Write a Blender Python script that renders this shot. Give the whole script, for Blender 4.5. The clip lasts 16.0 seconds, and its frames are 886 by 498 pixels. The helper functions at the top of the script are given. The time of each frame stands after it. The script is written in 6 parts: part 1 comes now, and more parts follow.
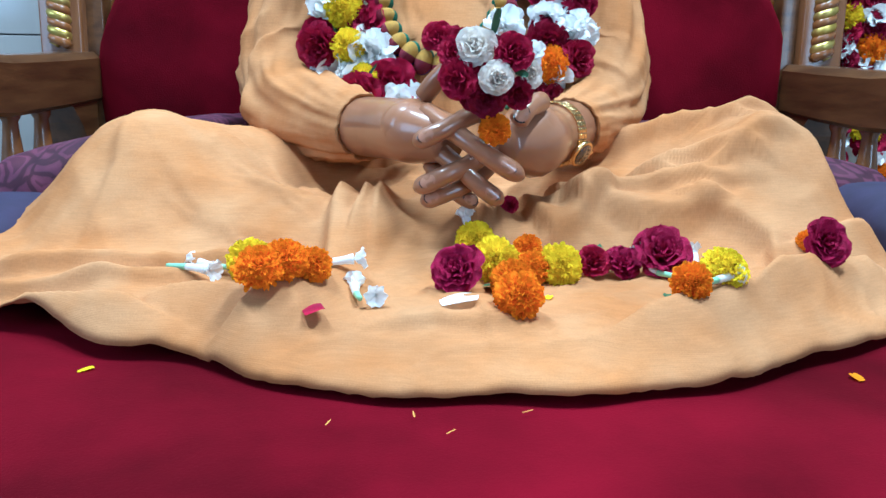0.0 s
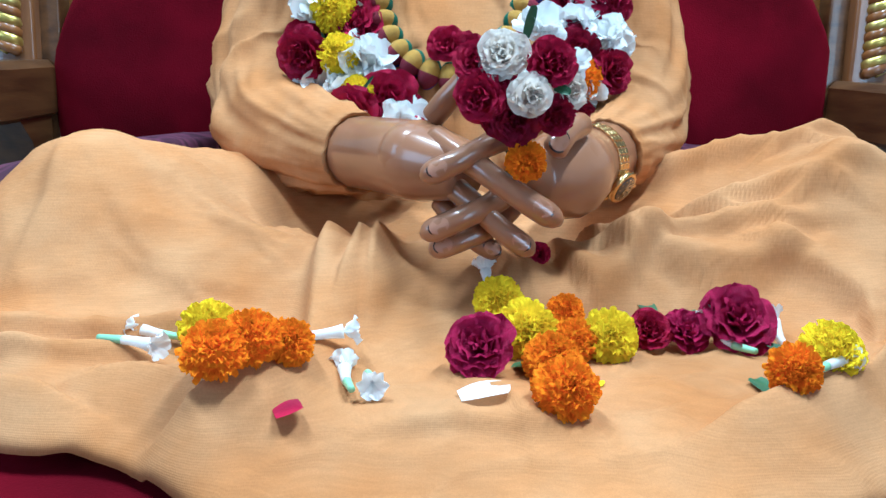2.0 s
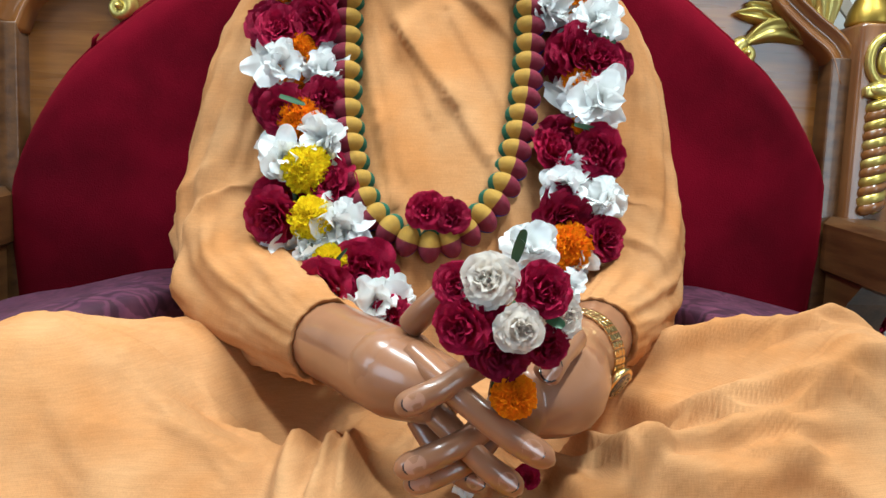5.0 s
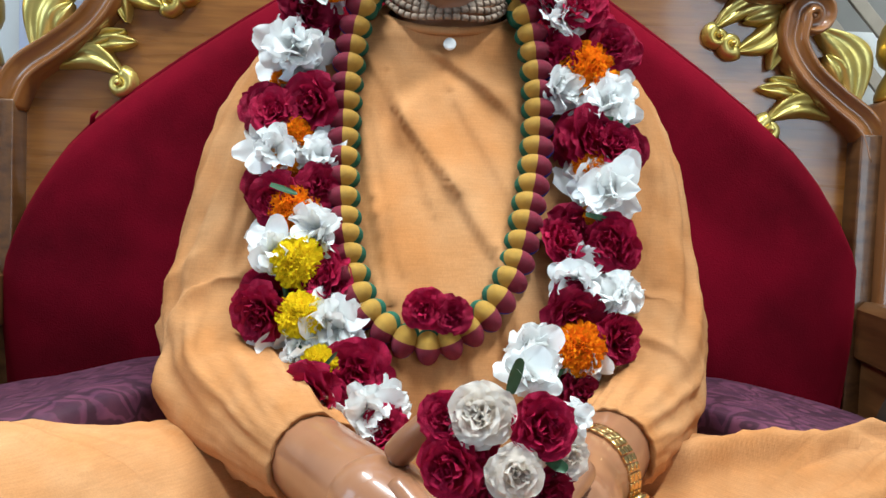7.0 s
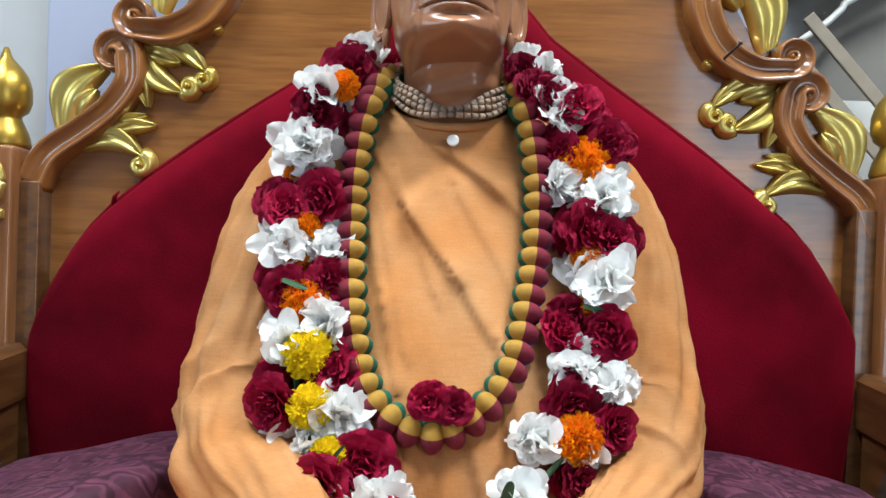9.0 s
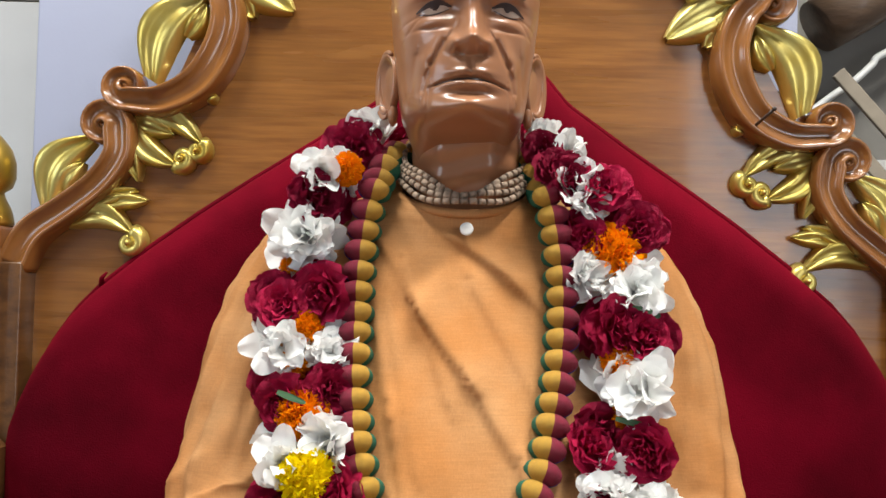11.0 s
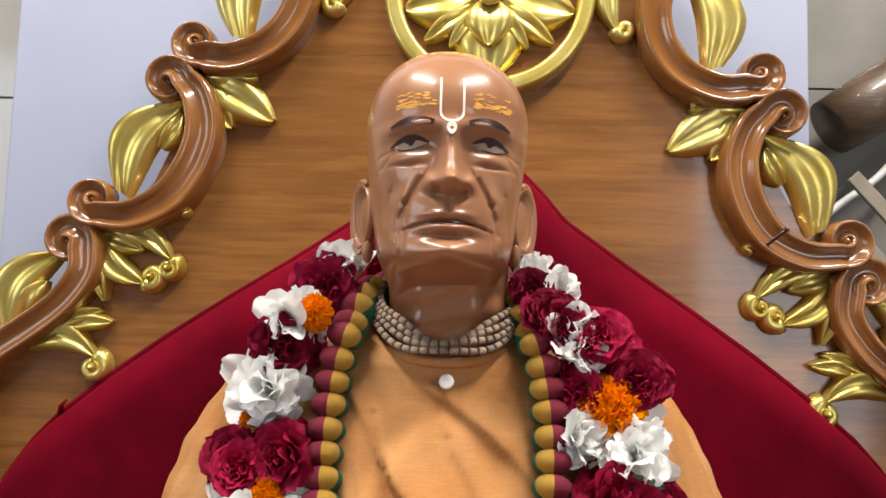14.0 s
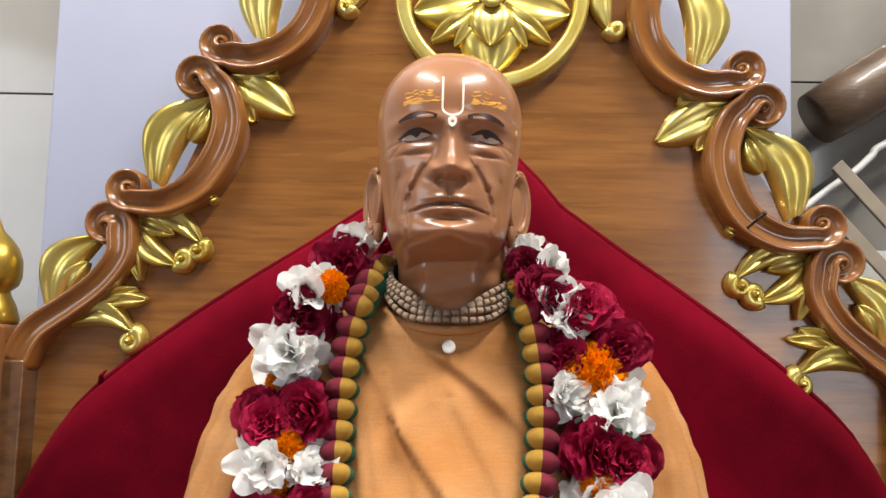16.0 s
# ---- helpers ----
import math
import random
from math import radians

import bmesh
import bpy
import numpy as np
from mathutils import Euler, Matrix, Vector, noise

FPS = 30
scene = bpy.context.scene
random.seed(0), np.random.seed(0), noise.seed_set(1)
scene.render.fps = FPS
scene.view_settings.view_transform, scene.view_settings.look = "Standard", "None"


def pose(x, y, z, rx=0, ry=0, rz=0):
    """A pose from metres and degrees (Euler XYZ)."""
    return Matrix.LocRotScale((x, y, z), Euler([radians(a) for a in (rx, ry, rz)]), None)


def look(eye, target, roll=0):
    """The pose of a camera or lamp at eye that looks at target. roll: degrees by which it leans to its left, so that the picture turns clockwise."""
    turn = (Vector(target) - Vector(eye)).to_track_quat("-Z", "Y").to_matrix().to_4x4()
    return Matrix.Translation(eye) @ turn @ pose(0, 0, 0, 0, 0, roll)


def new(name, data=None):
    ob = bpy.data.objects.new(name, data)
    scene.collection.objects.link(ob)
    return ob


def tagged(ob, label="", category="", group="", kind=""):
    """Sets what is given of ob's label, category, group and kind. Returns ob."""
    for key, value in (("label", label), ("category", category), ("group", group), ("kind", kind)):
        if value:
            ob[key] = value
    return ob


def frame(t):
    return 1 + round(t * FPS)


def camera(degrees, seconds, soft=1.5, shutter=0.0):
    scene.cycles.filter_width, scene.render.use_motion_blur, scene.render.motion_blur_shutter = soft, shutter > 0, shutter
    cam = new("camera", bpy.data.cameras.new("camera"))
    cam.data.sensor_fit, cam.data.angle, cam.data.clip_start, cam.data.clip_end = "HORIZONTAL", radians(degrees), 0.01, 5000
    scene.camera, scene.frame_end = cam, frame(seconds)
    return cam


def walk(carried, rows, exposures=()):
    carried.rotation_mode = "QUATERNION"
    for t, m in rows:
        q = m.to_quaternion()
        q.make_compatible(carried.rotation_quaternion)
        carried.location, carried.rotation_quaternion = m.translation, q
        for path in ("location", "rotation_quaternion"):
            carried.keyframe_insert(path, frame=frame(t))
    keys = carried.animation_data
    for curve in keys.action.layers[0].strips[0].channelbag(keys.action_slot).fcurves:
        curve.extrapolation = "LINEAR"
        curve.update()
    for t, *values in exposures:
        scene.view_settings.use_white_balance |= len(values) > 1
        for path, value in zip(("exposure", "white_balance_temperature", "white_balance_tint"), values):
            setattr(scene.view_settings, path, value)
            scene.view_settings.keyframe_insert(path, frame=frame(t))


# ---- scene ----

# ---------------- camera ----------------
cam = camera(56.1, 16.0)
PATH = [
    (0, (-0.008, -1.139, 0.823), (0.0003, -0.1598, 0.6221), 1.04),
    (0.5, (-0.017, -1.099, 0.823), (-0.0070, -0.1185, 0.6251), 1.20),
    (1, (-0.025, -1.061, 0.827), (-0.0153, -0.0798, 0.6330), 1.26),
    (1.5, (-0.028, -1.020, 0.828), (-0.0140, -0.0379, 0.6395), 1.35),
    (2, (-0.025, -0.973, 0.825), (-0.0048, 0.0091, 0.6393), 1.52),
    (2.5, (-0.021, -0.924, 0.823), (0.0061, 0.0582, 0.6390), 1.56),
    (3, (-0.018, -0.887, 0.826), (0.0160, 0.0948, 0.6414), 1.67),
    (3.5, (-0.019, -0.882, 0.853), (0.0405, 0.0999, 0.6725), 1.55),
    (4, (-0.023, -0.887, 0.878), (0.0401, 0.0992, 0.7223), 2.29),
    (4.5, (-0.027, -0.899, 0.906), (0.0250, 0.0903, 0.7694), 2.32),
    (7, (-0.005, -0.833, 0.959), (0.0068, 0.1656, 0.9048), 2.34),
    (7.5, (-0.004, -0.843, 0.972), (-0.0010, 0.1557, 0.9268), 2.33),
    (8, (0.004, -0.853, 0.988), (-0.0013, 0.1459, 0.9475), 2.03),
    (8.5, (0.005, -0.860, 0.998), (-0.0008, 0.1398, 0.9652), 2.04),
    (9, (0.004, -0.866, 1.014), (-0.0045, 0.1342, 1.0002), 2.05),
    (11.3, (-0.004, -0.773, 1.082), (-0.0241, 0.2259, 1.1166), 1.58),
    (11.5, (0.006, -0.767, 1.088), (-0.0176, 0.2316, 1.1286), 1.76),
    (12, (0.008, -0.749, 1.099), (-0.0158, 0.2497, 1.1501), 2.40),
    (12.5, (0.010, -0.724, 1.116), (-0.0158, 0.2741, 1.1784), 2.45),
    (13, (0.015, -0.711, 1.136), (-0.0076, 0.2857, 1.2132), 2.23),
    (13.5, (0.019, -0.707, 1.148), (-0.0084, 0.2885, 1.2359), 1.87),
    (14, (0.020, -0.714, 1.154), (-0.0138, 0.2807, 1.2514), 1.84),
    (14.5, (0.022, -0.717, 1.156), (-0.0211, 0.2762, 1.2624), 1.77),
    (15, (0.028, -0.725, 1.154), (-0.0181, 0.2679, 1.2622), 1.72),
    (15.5, (0.032, -0.738, 1.145), (-0.0178, 0.2554, 1.2463), 1.61),
    (16, (0.034, -0.798, 1.135), (-0.0165, 0.1966, 1.2224), 1.84),
]
walk(cam, [(t, look(eye, target, roll)) for t, eye, target, roll in PATH],
     exposures=[(0.0, -0.25, 4300, -6), (3.0, -0.37, 4600, -8), (4.5, -0.37, 5350, -5), (8.0, -0.40, 5400, 0), (11.5, -0.46, 6350, 7), (16.0, -0.48, 6500, 9)])

# ---------------- light ----------------
world = bpy.data.worlds.new("world")
scene.world = world
world.use_nodes = True
world.node_tree.nodes["Background"].inputs[0].default_value = (0.62, 0.74, 1.0, 1)
world.node_tree.nodes["Background"].inputs[1].default_value = 0.05


def area(name, loc, target, sx, sy, watts, col):
    d = bpy.data.lights.new(name, "AREA")
    d.shape, d.size, d.size_y, d.energy, d.color = "RECTANGLE", sx, sy, watts, col
    ob = new(name, d)
    ob.matrix_world = look(loc, target)
    return ob


# daylight in the two window openings, tube lamps under the ceiling
area("window_daylight", (-2.55, -1.6, 1.75), (0, 0, 1.0), 1.5, 1.3, 36, (0.80, 0.88, 1.0))
area("doorway_daylight", (1.62, -3.1, 1.4), (0.3, 0, 0.95), 0.8, 1.9, 32, (0.95, 0.96, 1.0))
area("tube_light_glow", (-0.75, -0.50, 2.86), (-0.5, -0.35, 0.8), 1.15, 0.10, 72, (1.0, 0.95, 0.88))
area("tube_light_glow", (0.75, -0.50, 2.86), (0.5, -0.35, 0.8), 1.15, 0.10, 92, (1.0, 0.95, 0.88))


# ---------------- materials ----------------
def mat(name, col, rough=0.6, metal=0.0, var=0.25, scale=30.0, bump=0.1, bscale=200.0, stretch=(1, 1, 1), sheen=0.0, coat=0.0,
        obj_var=0.0, island=0.0, trans=0.0, spec=0.5, second=None, big=3.0, sub=0.0, sheen_tint=None):
    """Two scales of noise on a base colour, fine relief, optional sheen and lacquer."""
    m = bpy.data.materials.new(name)
    m.use_nodes = True
    nt = m.node_tree
    N, L = nt.nodes, nt.links
    p = N["Principled BSDF"]
    tc = N.new("ShaderNodeTexCoord")
    mp = N.new("ShaderNodeMapping")
    mp.inputs["Scale"].default_value = stretch
    L.new(tc.outputs["Object"], mp.inputs["Vector"])
    n1, n2, n3 = (N.new("ShaderNodeTexNoise") for _ in range(3))
    for n, s, det in ((n1, scale, 6), (n2, big, 3), (n3, bscale, 3)):
        n.inputs["Scale"].default_value, n.inputs["Detail"].default_value = s, det
        L.new(mp.outputs["Vector"], n.inputs["Vector"])
    ramp = N.new("ShaderNodeValToRGB")
    lo = tuple(c * (1 - var) for c in col) if second is None else second
    ramp.color_ramp.elements[0].color, ramp.color_ramp.elements[1].color = (*lo, 1), (*col, 1)
    ramp.color_ramp.elements[0].position, ramp.color_ramp.elements[1].position = 0.32, 0.66
    L.new(n1.outputs["Fac"], ramp.inputs["Fac"])
    hsv = N.new("ShaderNodeHueSaturation")
    L.new(ramp.outputs["Color"], hsv.inputs["Color"])
    mr = N.new("ShaderNodeMapRange")
    mr.inputs[1].default_value, mr.inputs[2].default_value = 0.3, 0.7
    mr.inputs[3].default_value, mr.inputs[4].default_value = 1 - var * 0.6, 1 + var * 0.4
    L.new(n2.outputs["Fac"], mr.inputs[0])
    val = mr.outputs[0]
    if obj_var or island:
        if obj_var:
            src = N.new("ShaderNodeObjectInfo").outputs["Random"]
        else:
            src = N.new("ShaderNodeNewGeometry").outputs["Random Per Island"]
        k = obj_var or island
        m2 = N.new("ShaderNodeMapRange")
        m2.inputs[3].default_value, m2.inputs[4].default_value = 1 - k, 1 + k * 0.6
        L.new(src, m2.inputs[0])
        mul = N.new("ShaderNodeMath")
        mul.operation = "MULTIPLY"
        L.new(val, mul.inputs[0])
        L.new(m2.outputs[0], mul.inputs[1])
        val = mul.outputs[0]
    L.new(val, hsv.inputs["Value"])
    L.new(hsv.outputs["Color"], p.inputs["Base Color"])
    rr = N.new("ShaderNodeMapRange")
    rr.inputs[3].default_value, rr.inputs[4].default_value = max(0.02, rough * 0.8), min(1, rough * 1.2)
    L.new(n2.outputs["Fac"], rr.inputs[0])
    L.new(rr.outputs[0], p.inputs["Roughness"])
    p.inputs["Metallic"].default_value = metal
    p.inputs["Sheen Weight"].default_value = sheen
    if sheen:
        p.inputs["Sheen Roughness"].default_value = 0.4
        p.inputs["Sheen Tint"].default_value = (*(sheen_tint or col), 1)
    p.inputs["Coat Weight"].default_value = coat
    p.inputs["Coat Roughness"].default_value = 0.08
    if sub:
        p.inputs["Subsurface Weight"].default_value = sub
        p.inputs["Subsurface Radius"].default_value = (0.01, 0.005, 0.003)
        p.inputs["Subsurface Scale"].default_value = 0.3
    p.inputs["Specular IOR Level"].default_value = spec
    if trans:
        tl, mx = N.new("ShaderNodeBsdfTranslucent"), N.new("ShaderNodeMixShader")
        L.new(hsv.outputs["Color"], tl.inputs["Color"])
        mx.inputs[0].default_value = trans
        L.new(p.outputs[0], mx.inputs[1])
        L.new(tl.outputs[0], mx.inputs[2])
        L.new(mx.outputs[0], N["Material Output"].inputs["Surface"])
    if bump:
        b = N.new("ShaderNodeBump")
        b.inputs["Strength"].default_value, b.inputs["Distance"].default_value = bump, 0.002
        L.new(n3.outputs["Fac"], b.inputs["Height"])
        L.new(b.outputs[0], p.inputs["Normal"])
    return m


def damask(m, scale=26.0):
    """A woven floral figure: the ground colour is darkened and dulled inside curling cells."""
    nt = m.node_tree
    N, L = nt.nodes, nt.links
    p = N["Principled BSDF"]
    tc, nz, mx, vo, rp, mix = (N.new("ShaderNode" + k) for k in ("TexCoord", "TexNoise", "VectorMath", "TexVoronoi", "ValToRGB", "MixRGB"))
    nz.inputs["Scale"].default_value = 14
    mx.operation = "MULTIPLY_ADD"
    mx.inputs[1].default_value = (0.09, 0.09, 0.09)
    L.new(tc.outputs["Object"], nz.inputs["Vector"])
    L.new(nz.outputs["Color"], mx.inputs[0])
    L.new(tc.outputs["Object"], mx.inputs[2])
    vo.feature = "DISTANCE_TO_EDGE"
    vo.inputs["Scale"].default_value = scale
    L.new(mx.outputs[0], vo.inputs["Vector"])
    e = rp.color_ramp.elements
    e[0].position, e[1].position = 0.05, 0.09
    e[0].color, e[1].color = (0.45, 0.45, 0.45, 1), (1, 1, 1, 1)
    n = e.new(0.22)
    n.color = (0.65, 0.65, 0.65, 1)
    n = e.new(0.19)
    n.color = (1.15, 1.1, 1.15, 1)
    L.new(vo.outputs["Distance"], rp.inputs["Fac"])
    mix.blend_type, mix.inputs[0].default_value = "MULTIPLY", 1.0
    L.new(p.inputs["Base Color"].links[0].from_socket, mix.inputs[1])
    L.new(rp.outputs["Color"], mix.inputs[2])
    L.new(mix.outputs[0], p.inputs["Base Color"])
    return m


def weave(m, scale=1900.0, strength=0.12):
    """Adds crossed threads to a cloth's relief."""
    nt = m.node_tree
    N, L = nt.nodes, nt.links
    p = N["Principled BSDF"]
    tc = N.new("ShaderNodeTexCoord")
    last = None
    for axis in ("X", "Z"):
        w = N.new("ShaderNodeTexWave")
        w.bands_direction = axis
        w.inputs["Scale"].default_value, w.inputs["Distortion"].default_value = scale / 6.3, 2.0
        L.new(tc.outputs["Object"], w.inputs["Vector"])
        b = N.new("ShaderNodeBump")
        b.inputs["Strength"].default_value, b.inputs["Distance"].default_value = strength, 0.0006
        L.new(w.outputs["Fac"], b.inputs["Height"])
        if last:
            L.new(last.outputs[0], b.inputs["Normal"])
        elif p.inputs["Normal"].links:
            L.new(p.inputs["Normal"].links[0].from_socket, b.inputs["Normal"])
        last = b
    L.new(last.outputs[0], p.inputs["Normal"])
    return m


def crumple(m):
    """Soft creases of worn cotton and thick slub threads in both directions."""
    nt = m.node_tree
    N, L = nt.nodes, nt.links
    p = N["Principled BSDF"]
    tc, rg, b = N.new("ShaderNodeTexCoord"), N.new("ShaderNodeTexNoise"), N.new("ShaderNodeBump")
    rg.noise_type = "RIDGED_MULTIFRACTAL"
    for k, v in (("Scale", 8.0), ("Detail", 2.0), ("Distortion", 0.8)):
        rg.inputs[k].default_value = v
    L.new(tc.outputs["Object"], rg.inputs["Vector"])
    b.inputs["Strength"].default_value, b.inputs["Distance"].default_value = 0.75, 0.010
    L.new(rg.outputs["Fac"], b.inputs["Height"])
    L.new(p.inputs["Normal"].links[0].from_socket, b.inputs["Normal"])
    L.new(b.outputs[0], p.inputs["Normal"])
    col = p.inputs["Base Color"].links[0].from_socket
    for st in ((60, 60, 900), (900, 900, 60)):
        mp, nz, mr, mx = (N.new("ShaderNode" + k) for k in ("Mapping", "TexNoise", "MapRange", "MixRGB"))
        mp.inputs["Scale"].default_value = st
        L.new(tc.outputs["Object"], mp.inputs["Vector"])
        nz.inputs["Scale"].default_value, nz.inputs["Detail"].default_value = 1.0, 2.0
        L.new(mp.outputs[0], nz.inputs["Vector"])
        for i, v in ((1, 0.35), (2, 0.75), (3, 0.93), (4, 1.05)):
            mr.inputs[i].default_value = v
        L.new(nz.outputs["Fac"], mr.inputs[0])
        mx.blend_type, mx.inputs[0].default_value = "MULTIPLY", 1.0
        L.new(col, mx.inputs[1])
        L.new(mr.outputs[0], mx.inputs[2])
        col = mx.outputs[0]
    L.new(col, p.inputs["Base Color"])
    return m


M_robe = crumple(weave(mat("orange_cotton", (0.504, 0.2576, 0.1056), 0.9, var=0.22, scale=13, bump=0.25, bscale=60, big=5, second=(0.456, 0.192, 0.0576), spec=0.2)))
M_velvet = mat("crimson_velvet", (0.142, 0.0014, 0.0100), 0.85, var=0.55, scale=7, bump=0.3, bscale=500, big=3, sheen=0.10, sheen_tint=(1.0, 0.03, 0.07), spec=0.04)
M_purple = damask(mat("purple_brocade", (0.1215, 0.036, 0.063), 0.6, spec=0.25, var=0.3, scale=40, bump=0.5, bscale=45, sheen=0.1, second=(0.072, 0.0216, 0.045), sheen_tint=(0.5, 0.3, 0.5)))
M_navy = mat("navy_cloth", (0.03, 0.022, 0.06), 0.8, var=0.3, scale=30, sheen=0.2)
M_wood = mat("varnished_teak", (0.264, 0.108, 0.0224), 0.28, var=0.3, scale=12, stretch=(1, 6, 14), bump=0.12, bscale=40, coat=0.5, second=(0.184, 0.0672, 0.012), big=2.5)
M_woodpost = mat("varnished_teak_upright", (0.208, 0.0864, 0.0272), 0.3, var=0.3, scale=9, stretch=(8, 8, 1), bump=0.12, bscale=40, coat=0.5, second=(0.136, 0.0496, 0.0136))
M_scroll = mat("polished_carved_wood", (0.272, 0.1104, 0.0288), 0.22, var=0.25, scale=14, bump=0.08, bscale=50, coat=0.6, second=(0.176, 0.064, 0.0144), big=9)
M_gold = mat("gold_leaf_paint", (0.72, 0.603, 0.198), 0.34, metal=0.8, var=0.2, scale=22, bump=0.12, bscale=90, second=(0.594, 0.432, 0.081))
M_darkgold = mat("dull_gold_paint", (0.495, 0.324, 0.054), 0.36, metal=0.85, var=0.3, scale=30, bump=0.2, bscale=90)
M_skin = mat("glossy_painted_resin", (0.344, 0.16, 0.0784), 0.30, var=0.18, scale=16, bump=0.06, bscale=60, coat=0.45, second=(0.264, 0.112, 0.0528), big=12, spec=0.4)
M_nail = mat("painted_nail", (0.448, 0.224, 0.136), 0.2, var=0.1, coat=0.7, bump=0.0)
M_sclera = mat("painted_eye_white", (0.42, 0.31, 0.24), 0.15, var=0.1, coat=0.6, bump=0.0)
M_ink = mat("dark_brown_paint", (0.035, 0.014, 0.010), 0.3, var=0.2, coat=0.4, bump=0.0)
M_chalk = mat("white_clay_paint", (0.85, 0.72, 0.62), 0.7, var=0.15, scale=200)
M_ochre = mat("dried_sandal_paste", (0.75, 0.36, 0.06), 0.9, var=0.2, scale=120)
M_rose = mat("crimson_rose_petal", (0.50, 0.006, 0.060), 0.6, var=0.3, scale=40, bump=0.5, bscale=130, obj_var=0.35, second=(0.24, 0.0032, 0.0336), trans=0.15, spec=0.2)
M_magenta = mat("magenta_rose_petal", (0.52, 0.006, 0.095), 0.55, var=0.3, scale=40, bump=0.5, bscale=130, obj_var=0.25, second=(0.272, 0.0032, 0.044), trans=0.15, spec=0.2)
M_white = mat("white_petal", (0.95, 0.95, 0.93), 0.5, var=0.04, scale=60, bump=0.2, bscale=110, trans=0.30)
M_cream = mat("cream_rose_petal", (0.95, 0.90, 0.82), 0.55, var=0.08, scale=40, bump=0.4, bscale=110, second=(0.94, 0.84, 0.74), trans=0.40)
M_orange = mat("orange_marigold", (1.0, 0.34, 0.0005), 0.8, var=0.10, scale=120, bump=0.1, obj_var=0.08, trans=0.35, spec=0.05)
M_yellow = mat("yellow_marigold", (1.0, 0.80, 0.001), 0.8, var=0.06, scale=120, bump=0.1, obj_var=0.04, trans=0.35, spec=0.05)
M_leaf = mat("green_leaf", (0.055, 0.13, 0.05), 0.5, var=0.35, scale=60)
M_stem = mat("pale_green_stem", (0.36, 0.62, 0.36), 0.5, var=0.2, scale=60)
M_maroon = mat("maroon_thread", (0.20, 0.0060, 0.026), 0.8, var=0.25, scale=300, bump=0.5, bscale=700, sheen=0.3)
M_mustard = mat("mustard_thread", (0.48, 0.264, 0.028), 0.75, var=0.2, scale=300, bump=0.5, bscale=700, sheen=0.3)
M_bottle = mat("bottle_green_thread", (0.012, 0.13, 0.07), 0.8, var=0.25, scale=300, bump=0.5)
M_royal = mat("royal_blue_thread", (0.02, 0.03, 0.30), 0.8, var=0.25, scale=300, bump=0.5)
M_tulsi = mat("pale_wooden_beads", (0.368, 0.264, 0.184), 0.7, var=0.3, scale=150, bump=0.3, obj_var=0.3)
M_watch = mat("gold_plated_steel", (0.80, 0.55, 0.22), 0.2, metal=1.0, var=0.15, bump=0.05)
M_dial = mat("brown_watch_dial", (0.10, 0.06, 0.04), 0.25, var=0.2, coat=0.8, bump=0.0)
M_panel = mat("white_painted_board", (0.32, 0.336, 0.44), 0.6, var=0.06, scale=6, bump=0.05, big=2)
M_tile = mat("beige_glazed_wall_tile", (0.4, 0.376, 0.344), 0.12, var=0.12, scale=4, bump=0.02, bscale=10, coat=0.3, obj_var=0.06)
M_greytile = mat("grey_glazed_wall_tile", (0.264, 0.248, 0.224), 0.1, var=0.3, scale=5, bump=0.02, bscale=10, coat=0.3, obj_var=0.08)
M_grout = mat("dark_grout", (0.16, 0.15, 0.14), 0.9, var=0.2)
M_wall = mat("pale_wall_paint", (0.336, 0.336, 0.352), 0.8, var=0.08, scale=5)
M_marble = mat("marble_floor", (0.272, 0.256, 0.24), 0.15, var=0.2, scale=4, bump=0.02)
M_arm = mat("dark_stained_teak", (0.12, 0.052, 0.016), 0.35, var=0.35, scale=9, stretch=(6, 1, 9), bump=0.15, bscale=40, coat=0.4, second=(0.056, 0.0224, 0.0072))
M_log = mat("brown_timber", (0.128, 0.076, 0.044), 0.45, var=0.35, scale=14, stretch=(1, 6, 6), bump=0.3, bscale=50, coat=0.2)
M_dark = mat("dark_wood", (0.05, 0.03, 0.02), 0.4, var=0.3, scale=12, coat=0.2)
M_button = mat("pearl_button", (0.8, 0.78, 0.74), 0.25, var=0.1, bump=0.0, coat=0.5)
M_cream_paint = mat("tan_lattice_paint", (0.30, 0.25, 0.19), 0.5, var=0.2, scale=20)
M_cable = mat("white_cable_sheath", (0.7, 0.7, 0.68), 0.5, var=0.1)


# ---------------- mesh helpers ----------------
def thing(name, label, category, loc=(0, 0, 0), group="", kind=""):
    e = new(name)
    e.location = loc
    e.empty_display_size = 0.05
    return tagged(e, label, category, group, kind)


def mesh_of(name, bm, mats, smooth=True):
    bmesh.ops.recalc_face_normals(bm, faces=bm.faces)
    me = bpy.data.meshes.new(name)
    bm.to_mesh(me)
    bm.free()
    for m in mats if isinstance(mats, (list, tuple)) else (mats,):
        me.materials.append(m)
    if smooth:
        me.polygons.foreach_set("use_smooth", [True] * len(me.polygons))
    return me


def part(name, bm, mats, parent=None, label="", smooth=True, at=None):
    ob = new(name, mesh_of(name, bm, mats, smooth) if isinstance(bm, bmesh.types.BMesh) else bm)
    if at is not None:
        ob.matrix_world = at
    if parent is not None:
        ob.parent = parent
        ob.matrix_parent_inverse = Matrix.Translation(parent.location).inverted()
    return tagged(ob, label)


